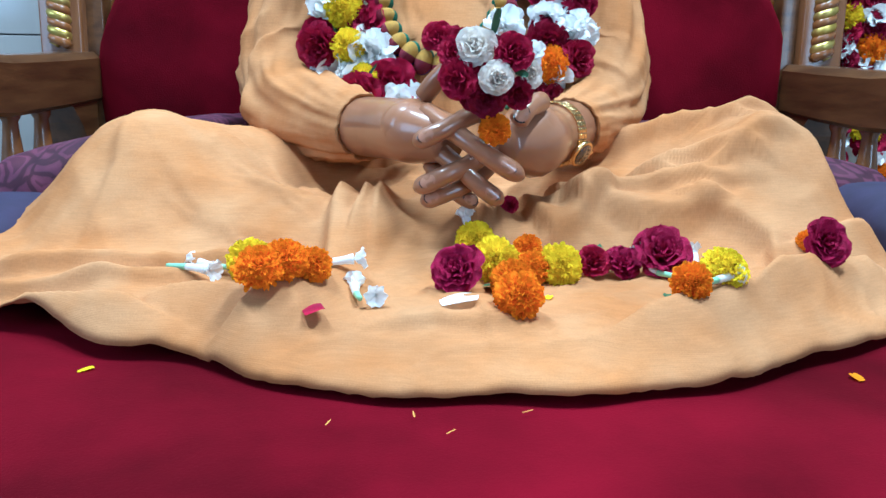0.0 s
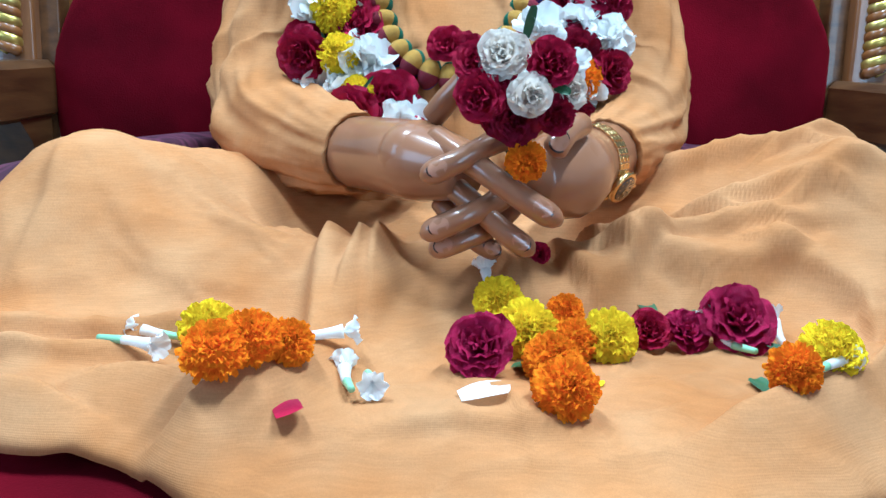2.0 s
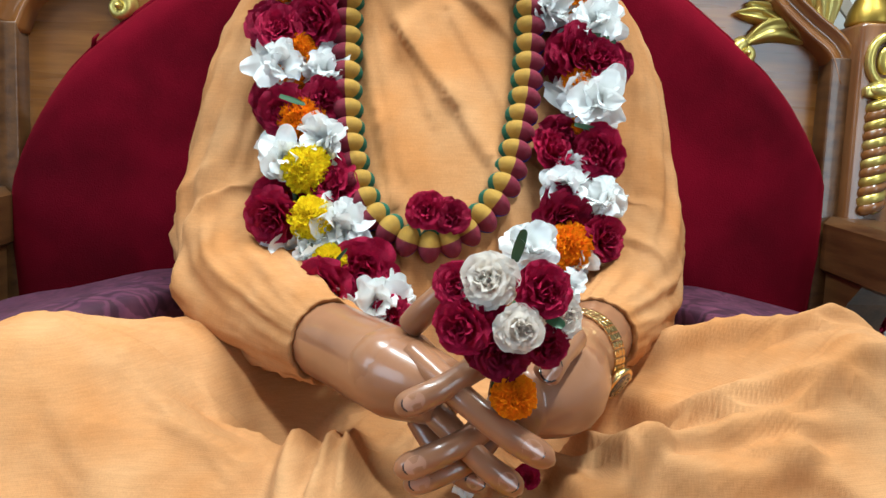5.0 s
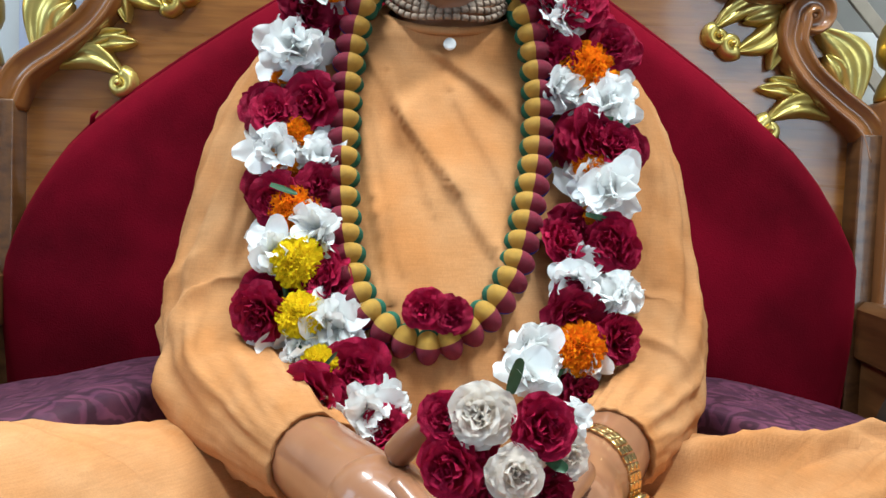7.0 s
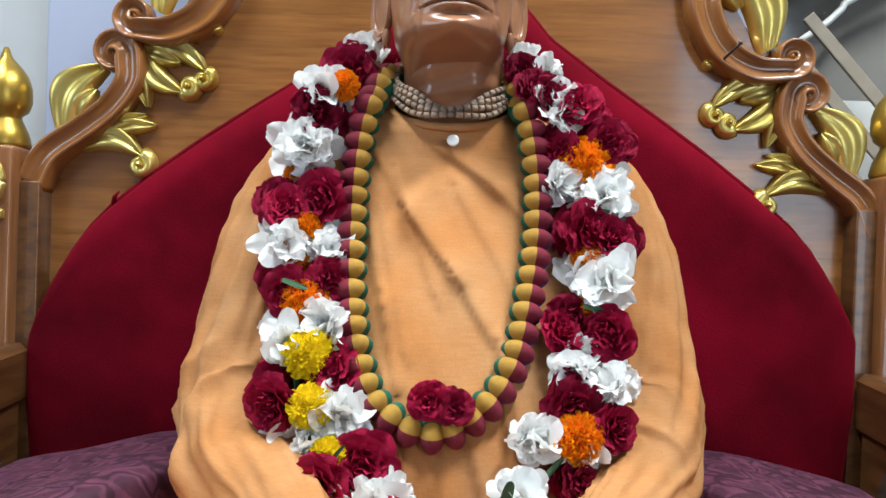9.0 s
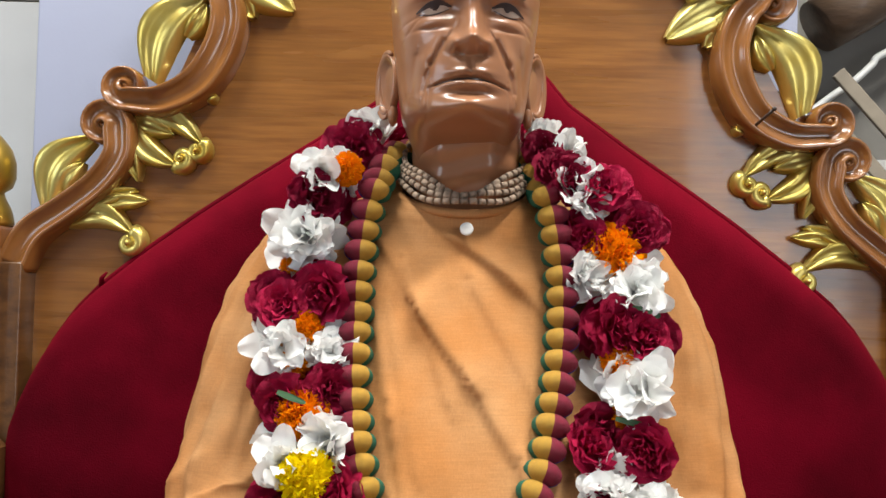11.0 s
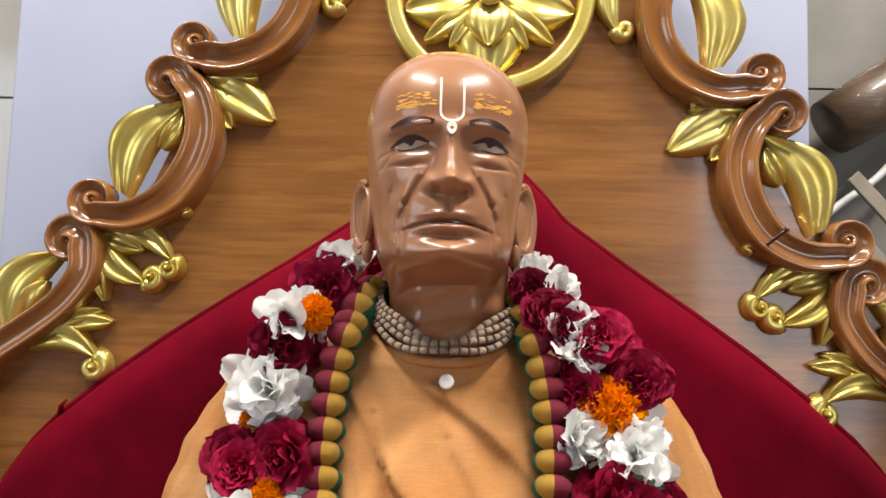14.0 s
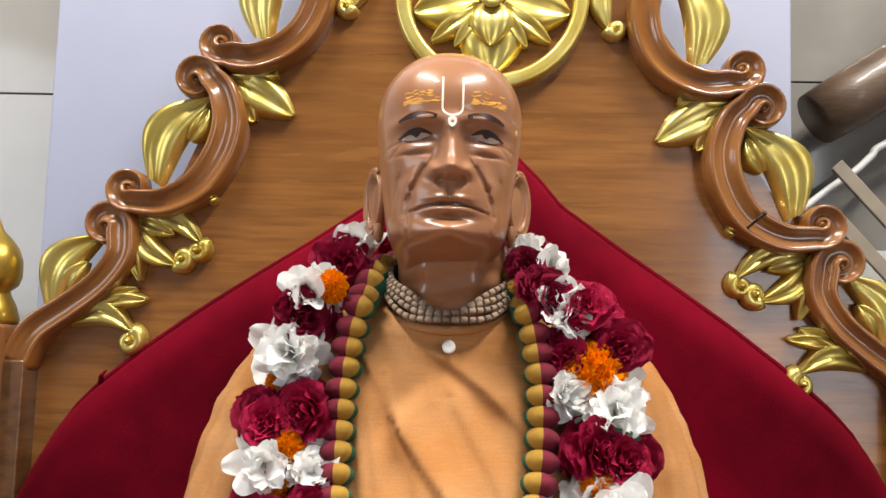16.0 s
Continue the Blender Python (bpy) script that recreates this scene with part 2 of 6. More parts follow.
def sheet(bm, f, nu, nv, closed_u=False, mi=0):
    """A grid of quads over f(u, v), u and v from 0 to 1."""
    rows = []
    for j in range(nv + 1):
        rows.append([bm.verts.new(f(i / nu, j / nv)) for i in range(nu if closed_u else nu + 1)])
    for j in range(nv):
        a, b = rows[j], rows[j + 1]
        n = nu
        for i in range(n):
            k = (i + 1) % len(a) if closed_u else i + 1
            fc = bm.faces.new((a[i], a[k], b[k], b[i]))
            fc.material_index = mi
    return rows


def fan(bm, ring, mi=0):
    c = bm.verts.new(sum((v.co for v in ring), Vector()) / len(ring))
    for i in range(len(ring)):
        bm.faces.new((ring[i], ring[(i + 1) % len(ring)], c)).material_index = mi


def tube(bm, pts, radii, seg=12, mi=0, flat=1.0, up=(0, 0, 1), caps=True):
    """A round or flattened tube along points; the last and first rings are closed."""
    pts = [Vector(p) for p in pts]
    rings = []
    prev = Vector(up)
    for i, p in enumerate(pts):
        t = (pts[min(i + 1, len(pts) - 1)] - pts[max(i - 1, 0)]).normalized()
        s = t.cross(prev)
        if s.length < 1e-4:
            s = t.cross(Vector((1, 0.1, 0)))
        s.normalize()
        n = s.cross(t)
        prev = n
        r = radii[i] if isinstance(radii, (list, tuple)) else radii
        rings.append([bm.verts.new(p + s * (r * math.cos(a)) + n * (r * flat * math.sin(a))) for a in (2 * math.pi * k / seg for k in range(seg))])
    for a, b in zip(rings, rings[1:]):
        for k in range(seg):
            bm.faces.new((a[k], a[(k + 1) % seg], b[(k + 1) % seg], b[k])).material_index = mi
    if caps:
        fan(bm, rings[0], mi)
        fan(bm, rings[-1], mi)
    return rings


def smooth_path(pts, n):
    """Catmull-Rom through points, n samples a span."""
    P = [Vector(p) for p in pts]
    P = [P[0] * 2 - P[1]] + P + [P[-1] * 2 - P[-2]]
    out = []
    for i in range(1, len(P) - 2):
        for k in range(n):
            t = k / n
            a, b, c, d = P[i - 1:i + 3]
            out.append(0.5 * (2 * b + (c - a) * t + (2 * a - 5 * b + 4 * c - d) * t * t + (3 * b - a - 3 * c + d) * t ** 3))
    out.append(P[-2])
    return out


def lerp_tab(x, xs, ys):
    return float(np.interp(x, xs, ys))


def box(bm, lo, hi, bev=0.0, mi=0):
    r = bmesh.ops.create_cube(bm, size=1.0)
    for v in r["verts"]:
        v.co = Vector([(lo[k] + hi[k]) / 2 + v.co[k] * (hi[k] - lo[k]) for k in range(3)])
    fs = {f for v in r["verts"] for f in v.link_faces}
    for f in fs:
        f.material_index = mi
    if bev:
        es = {e for v in r["verts"] for e in v.link_edges}
        bmesh.ops.bevel(bm, geom=list(es), offset=bev, segments=3, profile=0.5, affect="EDGES")


def ball(bm, c, r, seg=16, mi=0, rot=None):
    r = r if isinstance(r, (tuple, list)) else (r, r, r)
    m = Matrix.Translation(c) @ (rot or Matrix()) @ Matrix.Diagonal((*r, 1))
    res = bmesh.ops.create_uvsphere(bm, u_segments=seg, v_segments=max(6, seg * 2 // 3), radius=1.0, matrix=m)
    for f in {f for v in res["verts"] for f in v.link_faces}:
        f.material_index = mi


def lathe(bm, prof, c=(0, 0, 0), seg=20, mi=0):
    """Turned shape about z: prof is (radius, height) pairs."""
    rings = [[bm.verts.new((c[0] + r * math.cos(2 * math.pi * k / seg), c[1] + r * math.sin(2 * math.pi * k / seg), c[2] + z)) for k in range(seg)] for r, z in prof]
    for a, b in zip(rings, rings[1:]):
        for k in range(seg):
            bm.faces.new((a[k], a[(k + 1) % seg], b[(k + 1) % seg], b[k])).material_index = mi
    fan(bm, rings[0], mi)
    fan(bm, rings[-1], mi)


def N3(p, s=1.0):
    return noise.noise(Vector(p) * s)

# ---------------- the hall ----------------
def wall_slab(name, lo, hi, m, label, cat="wall"):
    bm = bmesh.new()
    box(bm, lo, hi)
    return tagged(part(name, bm, m, smooth=False), label, cat, kind="structure")


# floor, ceiling, side and south walls are unseen, added to enclose the light
wall_slab("floor", (-2.7, -3.2, -0.1), (2.7, 1.1, 0.0), M_marble, "pale polished marble floor of the hall", "floor")
wall_slab("ceiling", (-2.7, -3.2, 3.0), (2.7, 1.1, 3.1), M_wall, "pale painted flat ceiling of the hall", "ceiling")
wall_slab("wall_east", (2.6, -3.2, 0), (2.7, 1.1, 3.0), M_wall, "plain pale painted side wall")
wall_slab("wall_west", (-2.7, -0.8, 0), (-2.6, 1.1, 3.0), M_wall, "plain pale painted side wall beside a window")
wall_slab("wall_west_front", (-2.7, -3.2, 0), (-2.6, -2.4, 3.0), M_wall, "plain pale painted side wall beside a window")
wall_slab("wall_west_sill", (-2.7, -2.4, 0), (-2.6, -0.8, 1.1), M_wall, "plain pale painted wall below a window")
wall_slab("wall_west_lintel", (-2.7, -2.4, 2.4), (-2.6, -0.8, 3.0), M_wall, "plain pale painted wall above a window")
wall_slab("wall_south_a", (-2.6, -3.3, 0), (0.55, -3.2, 3.0), M_wall, "plain pale painted wall beside a doorway")
wall_slab("wall_south_b", (2.05, -3.3, 0), (2.6, -3.2, 3.0), M_wall, "plain pale painted wall beside a doorway")
wall_slab("wall_south_lintel", (0.55, -3.3, 2.4), (2.05, -3.2, 3.0), M_wall, "plain pale painted wall above a doorway")
bw = wall_slab("wall_north", (-2.6, 0.62, 0), (2.6, 0.72, 3.0), M_grout, "wall behind the throne covered with glazed tiles")


def tiles(x0, x1, m, z0, w=0.62, h=0.62):
    """Glazed tiles with recessed joints on the back wall."""
    bm = bmesh.new()
    box(bm, (-w / 2 + 0.0015, -0.005, -h / 2 + 0.0015), (w / 2 - 0.0015, 0.005, h / 2 - 0.0015), 0.001)
    me = mesh_of("tile", bm, m, False)
    x = x0
    while x < x1 - 0.05:
        z = z0
        while z < 2.95:
            ob = new("tile", me)
            ob.location = (x + w / 2, 0.616, z + h / 2)
            ob.parent = bw
            z += h
        x += w


tiles(-2.55 + 0.0, -0.62, M_tile, -0.345)
tiles(0.40, 2.55, M_greytile, -0.30)

bm = bmesh.new()
box(bm, (-0.602, 0.36, 0.02), (0.455, 0.40, 2.3), 0.003)
tagged(part("backing_board", bm, M_panel, smooth=False), "tall pale lavender-white board standing behind the throne", "board", kind="structure")

# ---------------- throne ----------------
throne = thing("throne", "carved teak throne with gilt scrollwork and crimson velvet back", "throne", (0, 0.2, 0))
CX = 0.011


def back_top(x):
    """Height of the velvet panel's ogee edge at x."""
    d = abs(x - 0.012) * (0.96 if x < 0 else 1)
    return lerp_tab(d, [0, 0.03, 0.09, 0.115, 0.19, 0.268, 0.33, 0.392, 0.447, 0.475, 0.50, 0.521, 0.535, 0.546, 0.555], [1.40, 1.375, 1.315, 1.285, 1.232, 1.180, 1.137, 1.09, 1.043, 1.012, 0.975, 0.935, 0.897, 0.850, 0.80])


# the wooden back board: a broad arch of planks
def board_top(x):
    d = abs(x - CX)
    return lerp_tab(d, [0, 0.10, 0.20, 0.27, 0.33, 0.38, 0.45, 0.50, 0.56, 0.58], [1.86, 1.82, 1.60, 1.49, 1.44, 1.32, 1.26, 1.18, 1.08, 1.07])


bm = bmesh.new()
nx = 80
cols = []
for i in range(nx + 1):
    x = -0.565 + 1.13 * i / nx
    zt = board_top(x)
    cols.append([bm.verts.new((x, y, z)) for y, z in ((0.270, 0.30), (0.270, zt - 0.006), (0.276, zt), (0.314, zt), (0.320, zt - 0.006), (0.320, 0.30))])
for a, b in zip(cols, cols[1:]):
    for k in range(6):
        bm.faces.new((a[k], b[k], b[(k + 1) % 6], a[(k + 1) % 6]))
bm.faces.new(cols[0])
bm.faces.new(cols[-1])
part("back_board", bm, M_wood, throne, smooth=False)

# upholstered velvet back
bm = bmesh.new()


def velvet_f(u, v):
    x = -0.570 + 1.125 * u
    zt = back_top(x)
    z = 0.60 + (zt - 0.60) * v
    ex = min(1, ((0.570 if x < 0 else 0.555) - abs(x)) / 0.06)
    ev = min(1, (zt - z) / 0.055)
    e = max(0.0, min(ex, ev))
    y = 0.268 - 0.052 * math.sqrt(max(0, 1 - (1 - e) ** 2)) - 0.012 * (1 - (x / 0.6) ** 2) + 0.004 * N3((x, 0, z), 7)
    w = 1.0 if z > 0.80 else 1 - 0.04 * (0.80 - z) / 0.20
    return (x * w, y, z)


sheet(bm, velvet_f, 100, 60)
part("velvet_back", bm, M_velvet, throne, "crimson velvet padding")
bm = bmesh.new()
tube(bm, [(x, 0.262, back_top(x) + 0.001) for x in (-0.567 + 1.120 * i / 120 for i in range(121))], 0.0045, 8)
part("velvet_piping", bm, M_velvet, throne, "crimson piped edge")
bm = bmesh.new()
tube(bm, [(-0.452, 0.255, 1.043), (-0.450, 0.250, 1.053), (-0.443, 0.248, 1.060)], [0.004, 0.003, 0.0015], 8)
part("loose_thread", bm, M_velvet, throne)

# posts with gilt rope columns, capitals and finials
for sx in (-1, 1):
    px = sx * 0.602 - 0.003
    bm = bmesh.new()
    box(bm, (px - 0.034, 0.215, 0.0), (px + 0.034, 0.300, 1.115), 0.006)
    post = part("post", bm, M_woodpost, throne)
    bm = bmesh.new()
    box(bm, (px - sx * 0.046 - 0.015, 0.235, 0.30), (px - sx * 0.046 + 0.015, 0.29, 1.07), 0.003)
    part("inner_stile", bm, M_arm, throne)
    bm = bmesh.new()
    for k in range(2):
        pts = []
        for i in range(90):
            a = i / 89
            th = a * 2 * math.pi * 6 + k * math.pi
            pts.append((px + 0.011 * math.cos(th) * sx, 0.214 + 0.007 * math.sin(th), 0.865 + a * 0.150))
        tube(bm, pts, 0.0085, 8, mi=k)
    part("rope_column", bm, [M_gold, M_scroll], post, "gilt and brown twisted rope column")
    bm = bmesh.new()
    tube(bm, [(px, 0.213, 1.018), (px, 0.209, 1.026), (px, 0.213, 1.034)], [0.019, 0.022, 0.019], 16, flat=0.5, up=(0, 1, 0))
    box(bm, (px - 0.026, 0.205, 1.017), (px + 0.026, 0.222, 1.031), 0.004)
    part("capital_ring", bm, M_gold, post)
    bm = bmesh.new()
    pts = [Vector((px + 0.021 * math.cos(t), 0.212, 1.066 + 0.030 * math.sin(t))) for t in (2 * math.pi * i / 40 for i in range(41))]
    tube(bm, pts, 0.0065, 8)
    ball(bm, (px, 0.214, 1.066), (0.011, 0.007, 0.019), 14)
    part("capital_cartouche", bm, M_gold, post, "gilt oval cartouche")
    bm = bmesh.new()
    lathe(bm, [(0.033, 1.115), (0.034, 1.120), (0.030, 1.136), (0.022, 1.152), (0.021, 1.157), (0.030, 1.164), (0.034, 1.176), (0.0335, 1.196), (0.028, 1.213), (0.018, 1.226), (0.008, 1.236), (0.003, 1.250)], (px, 0.257, 0), 28)
    part("finial", bm, M_darkgold, post, "gilt urn finial")
    # arm rail with a curved bracket and turned balusters
    bm = bmesh.new()
    ax = sx * 0.584 - 0.003
    prof = [(0.230, 0.855), (0.10, 0.848), (-0.05, 0.842), (-0.2, 0.846), (-0.34, 0.852), (-0.42, 0.845), (-0.45, 0.825)]
    rows_ = []
    for y, zt in prof:
        zb = zt - 0.078
        rows_.append([bm.verts.new((ax + dx, y, z)) for dx, z in ((-0.036, zb + 0.006), (-0.036, zt - 0.010), (-0.026, zt), (0.026, zt), (0.036, zt - 0.010), (0.036, zb + 0.006), (0.028, zb), (-0.028, zb))])
    for a, b in zip(rows_, rows_[1:]):
        for k in range(8):
            bm.faces.new((a[k], a[(k + 1) % 8], b[(k + 1) % 8], b[k]))
    bm.faces.new(rows_[0])
    bm.faces.new(rows_[-1])
    part("arm_rail", bm, M_arm, throne, smooth=False)
    bm = bmesh.new()
    br = [(0.222, 0.785), (0.222, 0.655), (0.195, 0.68), (0.180, 0.715), (0.160, 0.745), (0.130, 0.772), (0.11, 0.785)]
    va = [bm.verts.new((ax - 0.030, y, z)) for y, z in br]
    vb = [bm.verts.new((ax + 0.030, y, z)) for y, z in br]
    bm.faces.new(va)
    bm.faces.new(vb)
    for k in range(len(br)):
        bm.faces.new((va[k], va[(k + 1) % len(br)], vb[(k + 1) % len(br)], vb[k]))
    part("arm_bracket", bm, M_arm, throne, smooth=False)
    for y in (0.09, 0.0, -0.09, -0.18, -0.27, -0.36):
        bm = bmesh.new()
        lathe(bm, [(0.016, 0.60), (0.019, 0.615), (0.013, 0.625), (0.017, 0.645), (0.019, 0.67), (0.015, 0.705), (0.011, 0.74), (0.010, 0.755), (0.014, 0.762), (0.013, 0.775)], (ax, y, 0), 18)
        part("baluster", bm, M_scroll, throne)
    bm = bmesh.new()
    box(bm, (ax - 0.036, -0.80, 0.30), (ax + 0.036, 0.22, 0.602), 0.006)
    part("side_rail", bm, M_wood, throne, smooth=False)
    bm = bmesh.new()
    box(bm, (ax - 0.038, -0.47, 0.60), (ax + 0.038, -0.40, 0.80), 0.008)
    part("arm_support", bm, M_woodpost, throne)
    bm = bmesh.new()
    lathe(bm, [(0.03, 0.0), (0.045, 0.03), (0.032, 0.08), (0.045, 0.18), (0.05, 0.30)], (ax, -0.76, 0), 20)
    part("leg", bm, M_scroll, throne)

bm = bmesh.new()
box(bm, (-0.556, -0.80, 0.30), (0.556, -0.74, 0.46), 0.006)
part("front_rail", bm, M_wood, throne, smooth=False)
bm = bmesh.new()
box(bm, (-0.555, -0.74, 0.40), (0.555, 0.265, 0.44), 0.003)
part("seat_board", bm, M_wood, throne, smooth=False)


# carved scrolls: a ribbed band swept along a curve that rolls up at its end
def spiral_end(c, r0, a0, turns, sgn, n=26):
    """Points of a spiral about c from radius r0 inwards."""
    return [(c[0] + r * math.cos(a), c[1] + r * math.sin(a)) for r, a in
            ((r0 * (1 - 0.80 * i / n), a0 + sgn * turns * 2 * math.pi * i / n) for i in range(n + 1))]


def carve(bm, pts, widths, depth, y0, mi=0, ridge=0.35):
    """A moulded band along (x, z) points standing proud of y0: flat flanks, two raised beads and a hollow between."""
    prof = [(-1, 0.0), (-1, 0.55), (-0.86, 0.85), (-0.68, 0.95), (-0.5, 0.85), (-0.2, 0.66), (0.15, 0.70), (0.5, 0.88), (0.72, 1.0), (0.9, 0.85), (1, 0.5), (1, 0.0)]
    if ridge <= 0:
        prof = [(-1, 0.0), (-0.95, 0.4), (-0.7, 0.8), (-0.3, 0.98), (0, 1.0), (0.3, 0.98), (0.7, 0.8), (0.95, 0.4), (1, 0.0)]
    P = [Vector((p[0], 0, p[1])) for p in pts]
    rings = []
    for i, p in enumerate(P):
        t = (P[min(i + 1, len(P) - 1)] - P[max(i - 1, 0)]).normalized()
        n = Vector((-t.z, 0, t.x))
        w = widths[i] if isinstance(widths, (list, tuple)) else widths
        d = depth * min(1.0, 0.45 + w / 0.016 * 0.55)
        rings.append([bm.verts.new((p.x + n.x * w * a, y0 - d * b, p.z + n.z * w * a)) for a, b in prof])
    for a, b in zip(rings, rings[1:]):
        for k in range(len(prof) - 1):
            bm.faces.new((a[k], a[k + 1], b[k + 1], b[k])).material_index = mi
    bm.faces.new(rings[0]).material_index = mi
    bm.faces.new(rings[-1]).material_index = mi


def wid(n, a, b, mid):
    return [a + (mid - a) * min(1, 3 * i / (n - 1)) if i < n / 2 else b + (mid - b) * min(1, 3 * (n - 1 - i) / (n - 1)) for i in range(n)]


def leaf(bm, base, tip, w, y0, bend=0.0, h=0.014, curl=0.0, n=14):
    """A gilt acanthus leaf in relief: pointed blade with a hollow midrib and turned edges; curl rolls its tip into a volute."""
    b, t = Vector((base[0], 0, base[1])), Vector((tip[0], 0, tip[1]))
    ax = t - b
    nn = Vector((-ax.z, 0, ax.x))
    cols_ = 8

    def f(u, v):
        c = b + ax * v + nn * (bend * math.sin(math.pi * v))
        ww = w * (math.sin(math.pi * min(1, v * 0.88 + 0.10)) ** 0.75)
        s = (u - 0.5) * 2
        y = y0 - h * (0.55 + 0.5 * math.sin(math.pi * min(1, v * 1.05))) * (1 - 0.9 * abs(s) ** 5) + h * 0.42 * math.exp(-(s / 0.28) ** 2) - 0.004 * v
        if abs(s) > 0.999:
            y = y0
        return c + nn.normalized() * (s * ww) + Vector((0, y, 0))

    sheet(bm, f, cols_, n)
    if curl:
        m = math.atan2(ax.z, ax.x)
        cc = (t.x - nn.normalized().x * curl, t.z - nn.normalized().z * curl)
        pts = spiral_end(cc, abs(curl), math.atan2(t.z - cc[1], t.x - cc[0]), 1.35, -1 if curl > 0 else 1, 22)
        carve(bm, pts, [w * 0.55 * (1 - 0.6 * i / 22) for i in range(23)], h * 1.15, y0, ridge=0)
        ball(bm, (cc[0], y0 - h * 0.7, cc[1]), (abs(curl) * 0.33, h * 0.6, abs(curl) * 0.33), 10)


YB = 0.270
for sx in (-1, 1):
    def S(pts, sx=sx):
        return [p if sx < 0 else (2 * CX - p[0] + 0.0667 * (p[1] - 1.31), p[1] - 0.025) for p in pts]

    def sc(spec, sx=sx):
        """One scroll: spiral at the start, a swept body, spiral at the end."""
        body = [tuple((p.x, p.z)) for p in smooth_path([(a, 0, b) for a, b in spec], 8)]
        return body

    # lowest scroll
    c = (-0.4545, 1.2445)
    body = sc([(-0.562, 1.066), (-0.540, 1.108), (-0.497, 1.140), (-0.458, 1.172), (-0.434, 1.208), (-0.4335, 1.241)])
    pts = body + spiral_end(c, 0.0215, -0.1, 1.35, 1)[1:]
    n = len(pts)
    ws = [0.0215 - 0.003 * math.sin(math.pi * min(1, i / len(body))) if i < len(body) else 0.0185 * (1 - 0.72 * (i - len(body)) / (n - len(body))) for i in range(n)]
    bm = bmesh.new()
    carve(bm, S(pts), ws, 0.036, YB)
    ball(bm, (S([c])[0][0], YB - 0.018, S([c])[0][1]), (0.006, 0.012, 0.006), 10)
    part("carved_scroll", bm, M_scroll, throne, "glossy brown carved scroll")
    # middle scroll, rolled at both ends
    c0, c1 = (-0.4275, 1.2955), (-0.347, 1.4385)
    st = spiral_end(c0, 0.020, -1.2, 1.3, -1)[::-1]
    body = sc([(-0.418, 1.276), (-0.380, 1.277), (-0.338, 1.299), (-0.311, 1.340), (-0.301, 1.383), (-0.310, 1.422), (-0.327, 1.443)])
    en = spiral_end(c1, 0.0205, 0.25, 1.3, 1)
    pts = st + body[1:] + en[1:]
    ns, nb, n = len(st), len(st) + len(body) - 1, len(pts)
    ws = [0.0175 * (0.28 + 0.72 * i / ns) if i < ns else (0.0175 + 0.0055 * math.sin(math.pi * (i - ns) / (nb - ns)) if i < nb else 0.0175 * (1 - 0.72 * (i - nb) / (n - nb))) for i in range(n)]
    bm = bmesh.new()
    carve(bm, S(pts), ws, 0.040, YB)
    for q in (c0, c1):
        ball(bm, (S([q])[0][0], YB - 0.020, S([q])[0][1]), (0.006, 0.012, 0.006), 10)
    part("carved_scroll", bm, M_scroll, throne, "glossy brown carved scroll")
    # upper scroll running to the crest
    c0 = (-0.3165, 1.4895)
    st = spiral_end(c0, 0.020, -1.2, 1.3, -1)[::-1]
    body = sc([(-0.307, 1.4705), (-0.270, 1.469), (-0.229, 1.487), (-0.201, 1.521), (-0.190, 1.566), (-0.196, 1.62), (-0.180, 1.68), (-0.12, 1.73)])
    pts = st + body[1:] + spiral_end((-0.115, 1.755), 0.024, -1.8, 1.2, 1)
    ns, n = len(st), len(pts)
    ws = [0.0175 * (0.28 + 0.72 * i / ns) if i < ns else 0.0205 - 0.012 * max(0, (i - ns) / (n - ns) - 0.6) / 0.4 for i in range(n)]
    bm = bmesh.new()
    carve(bm, S(pts), ws, 0.040, YB)
    ball(bm, (S([c0])[0][0], YB - 0.020, S([c0])[0][1]), (0.006, 0.012, 0.006), 10)
    part("carved_scroll", bm, M_scroll, throne, "glossy brown carved scroll")

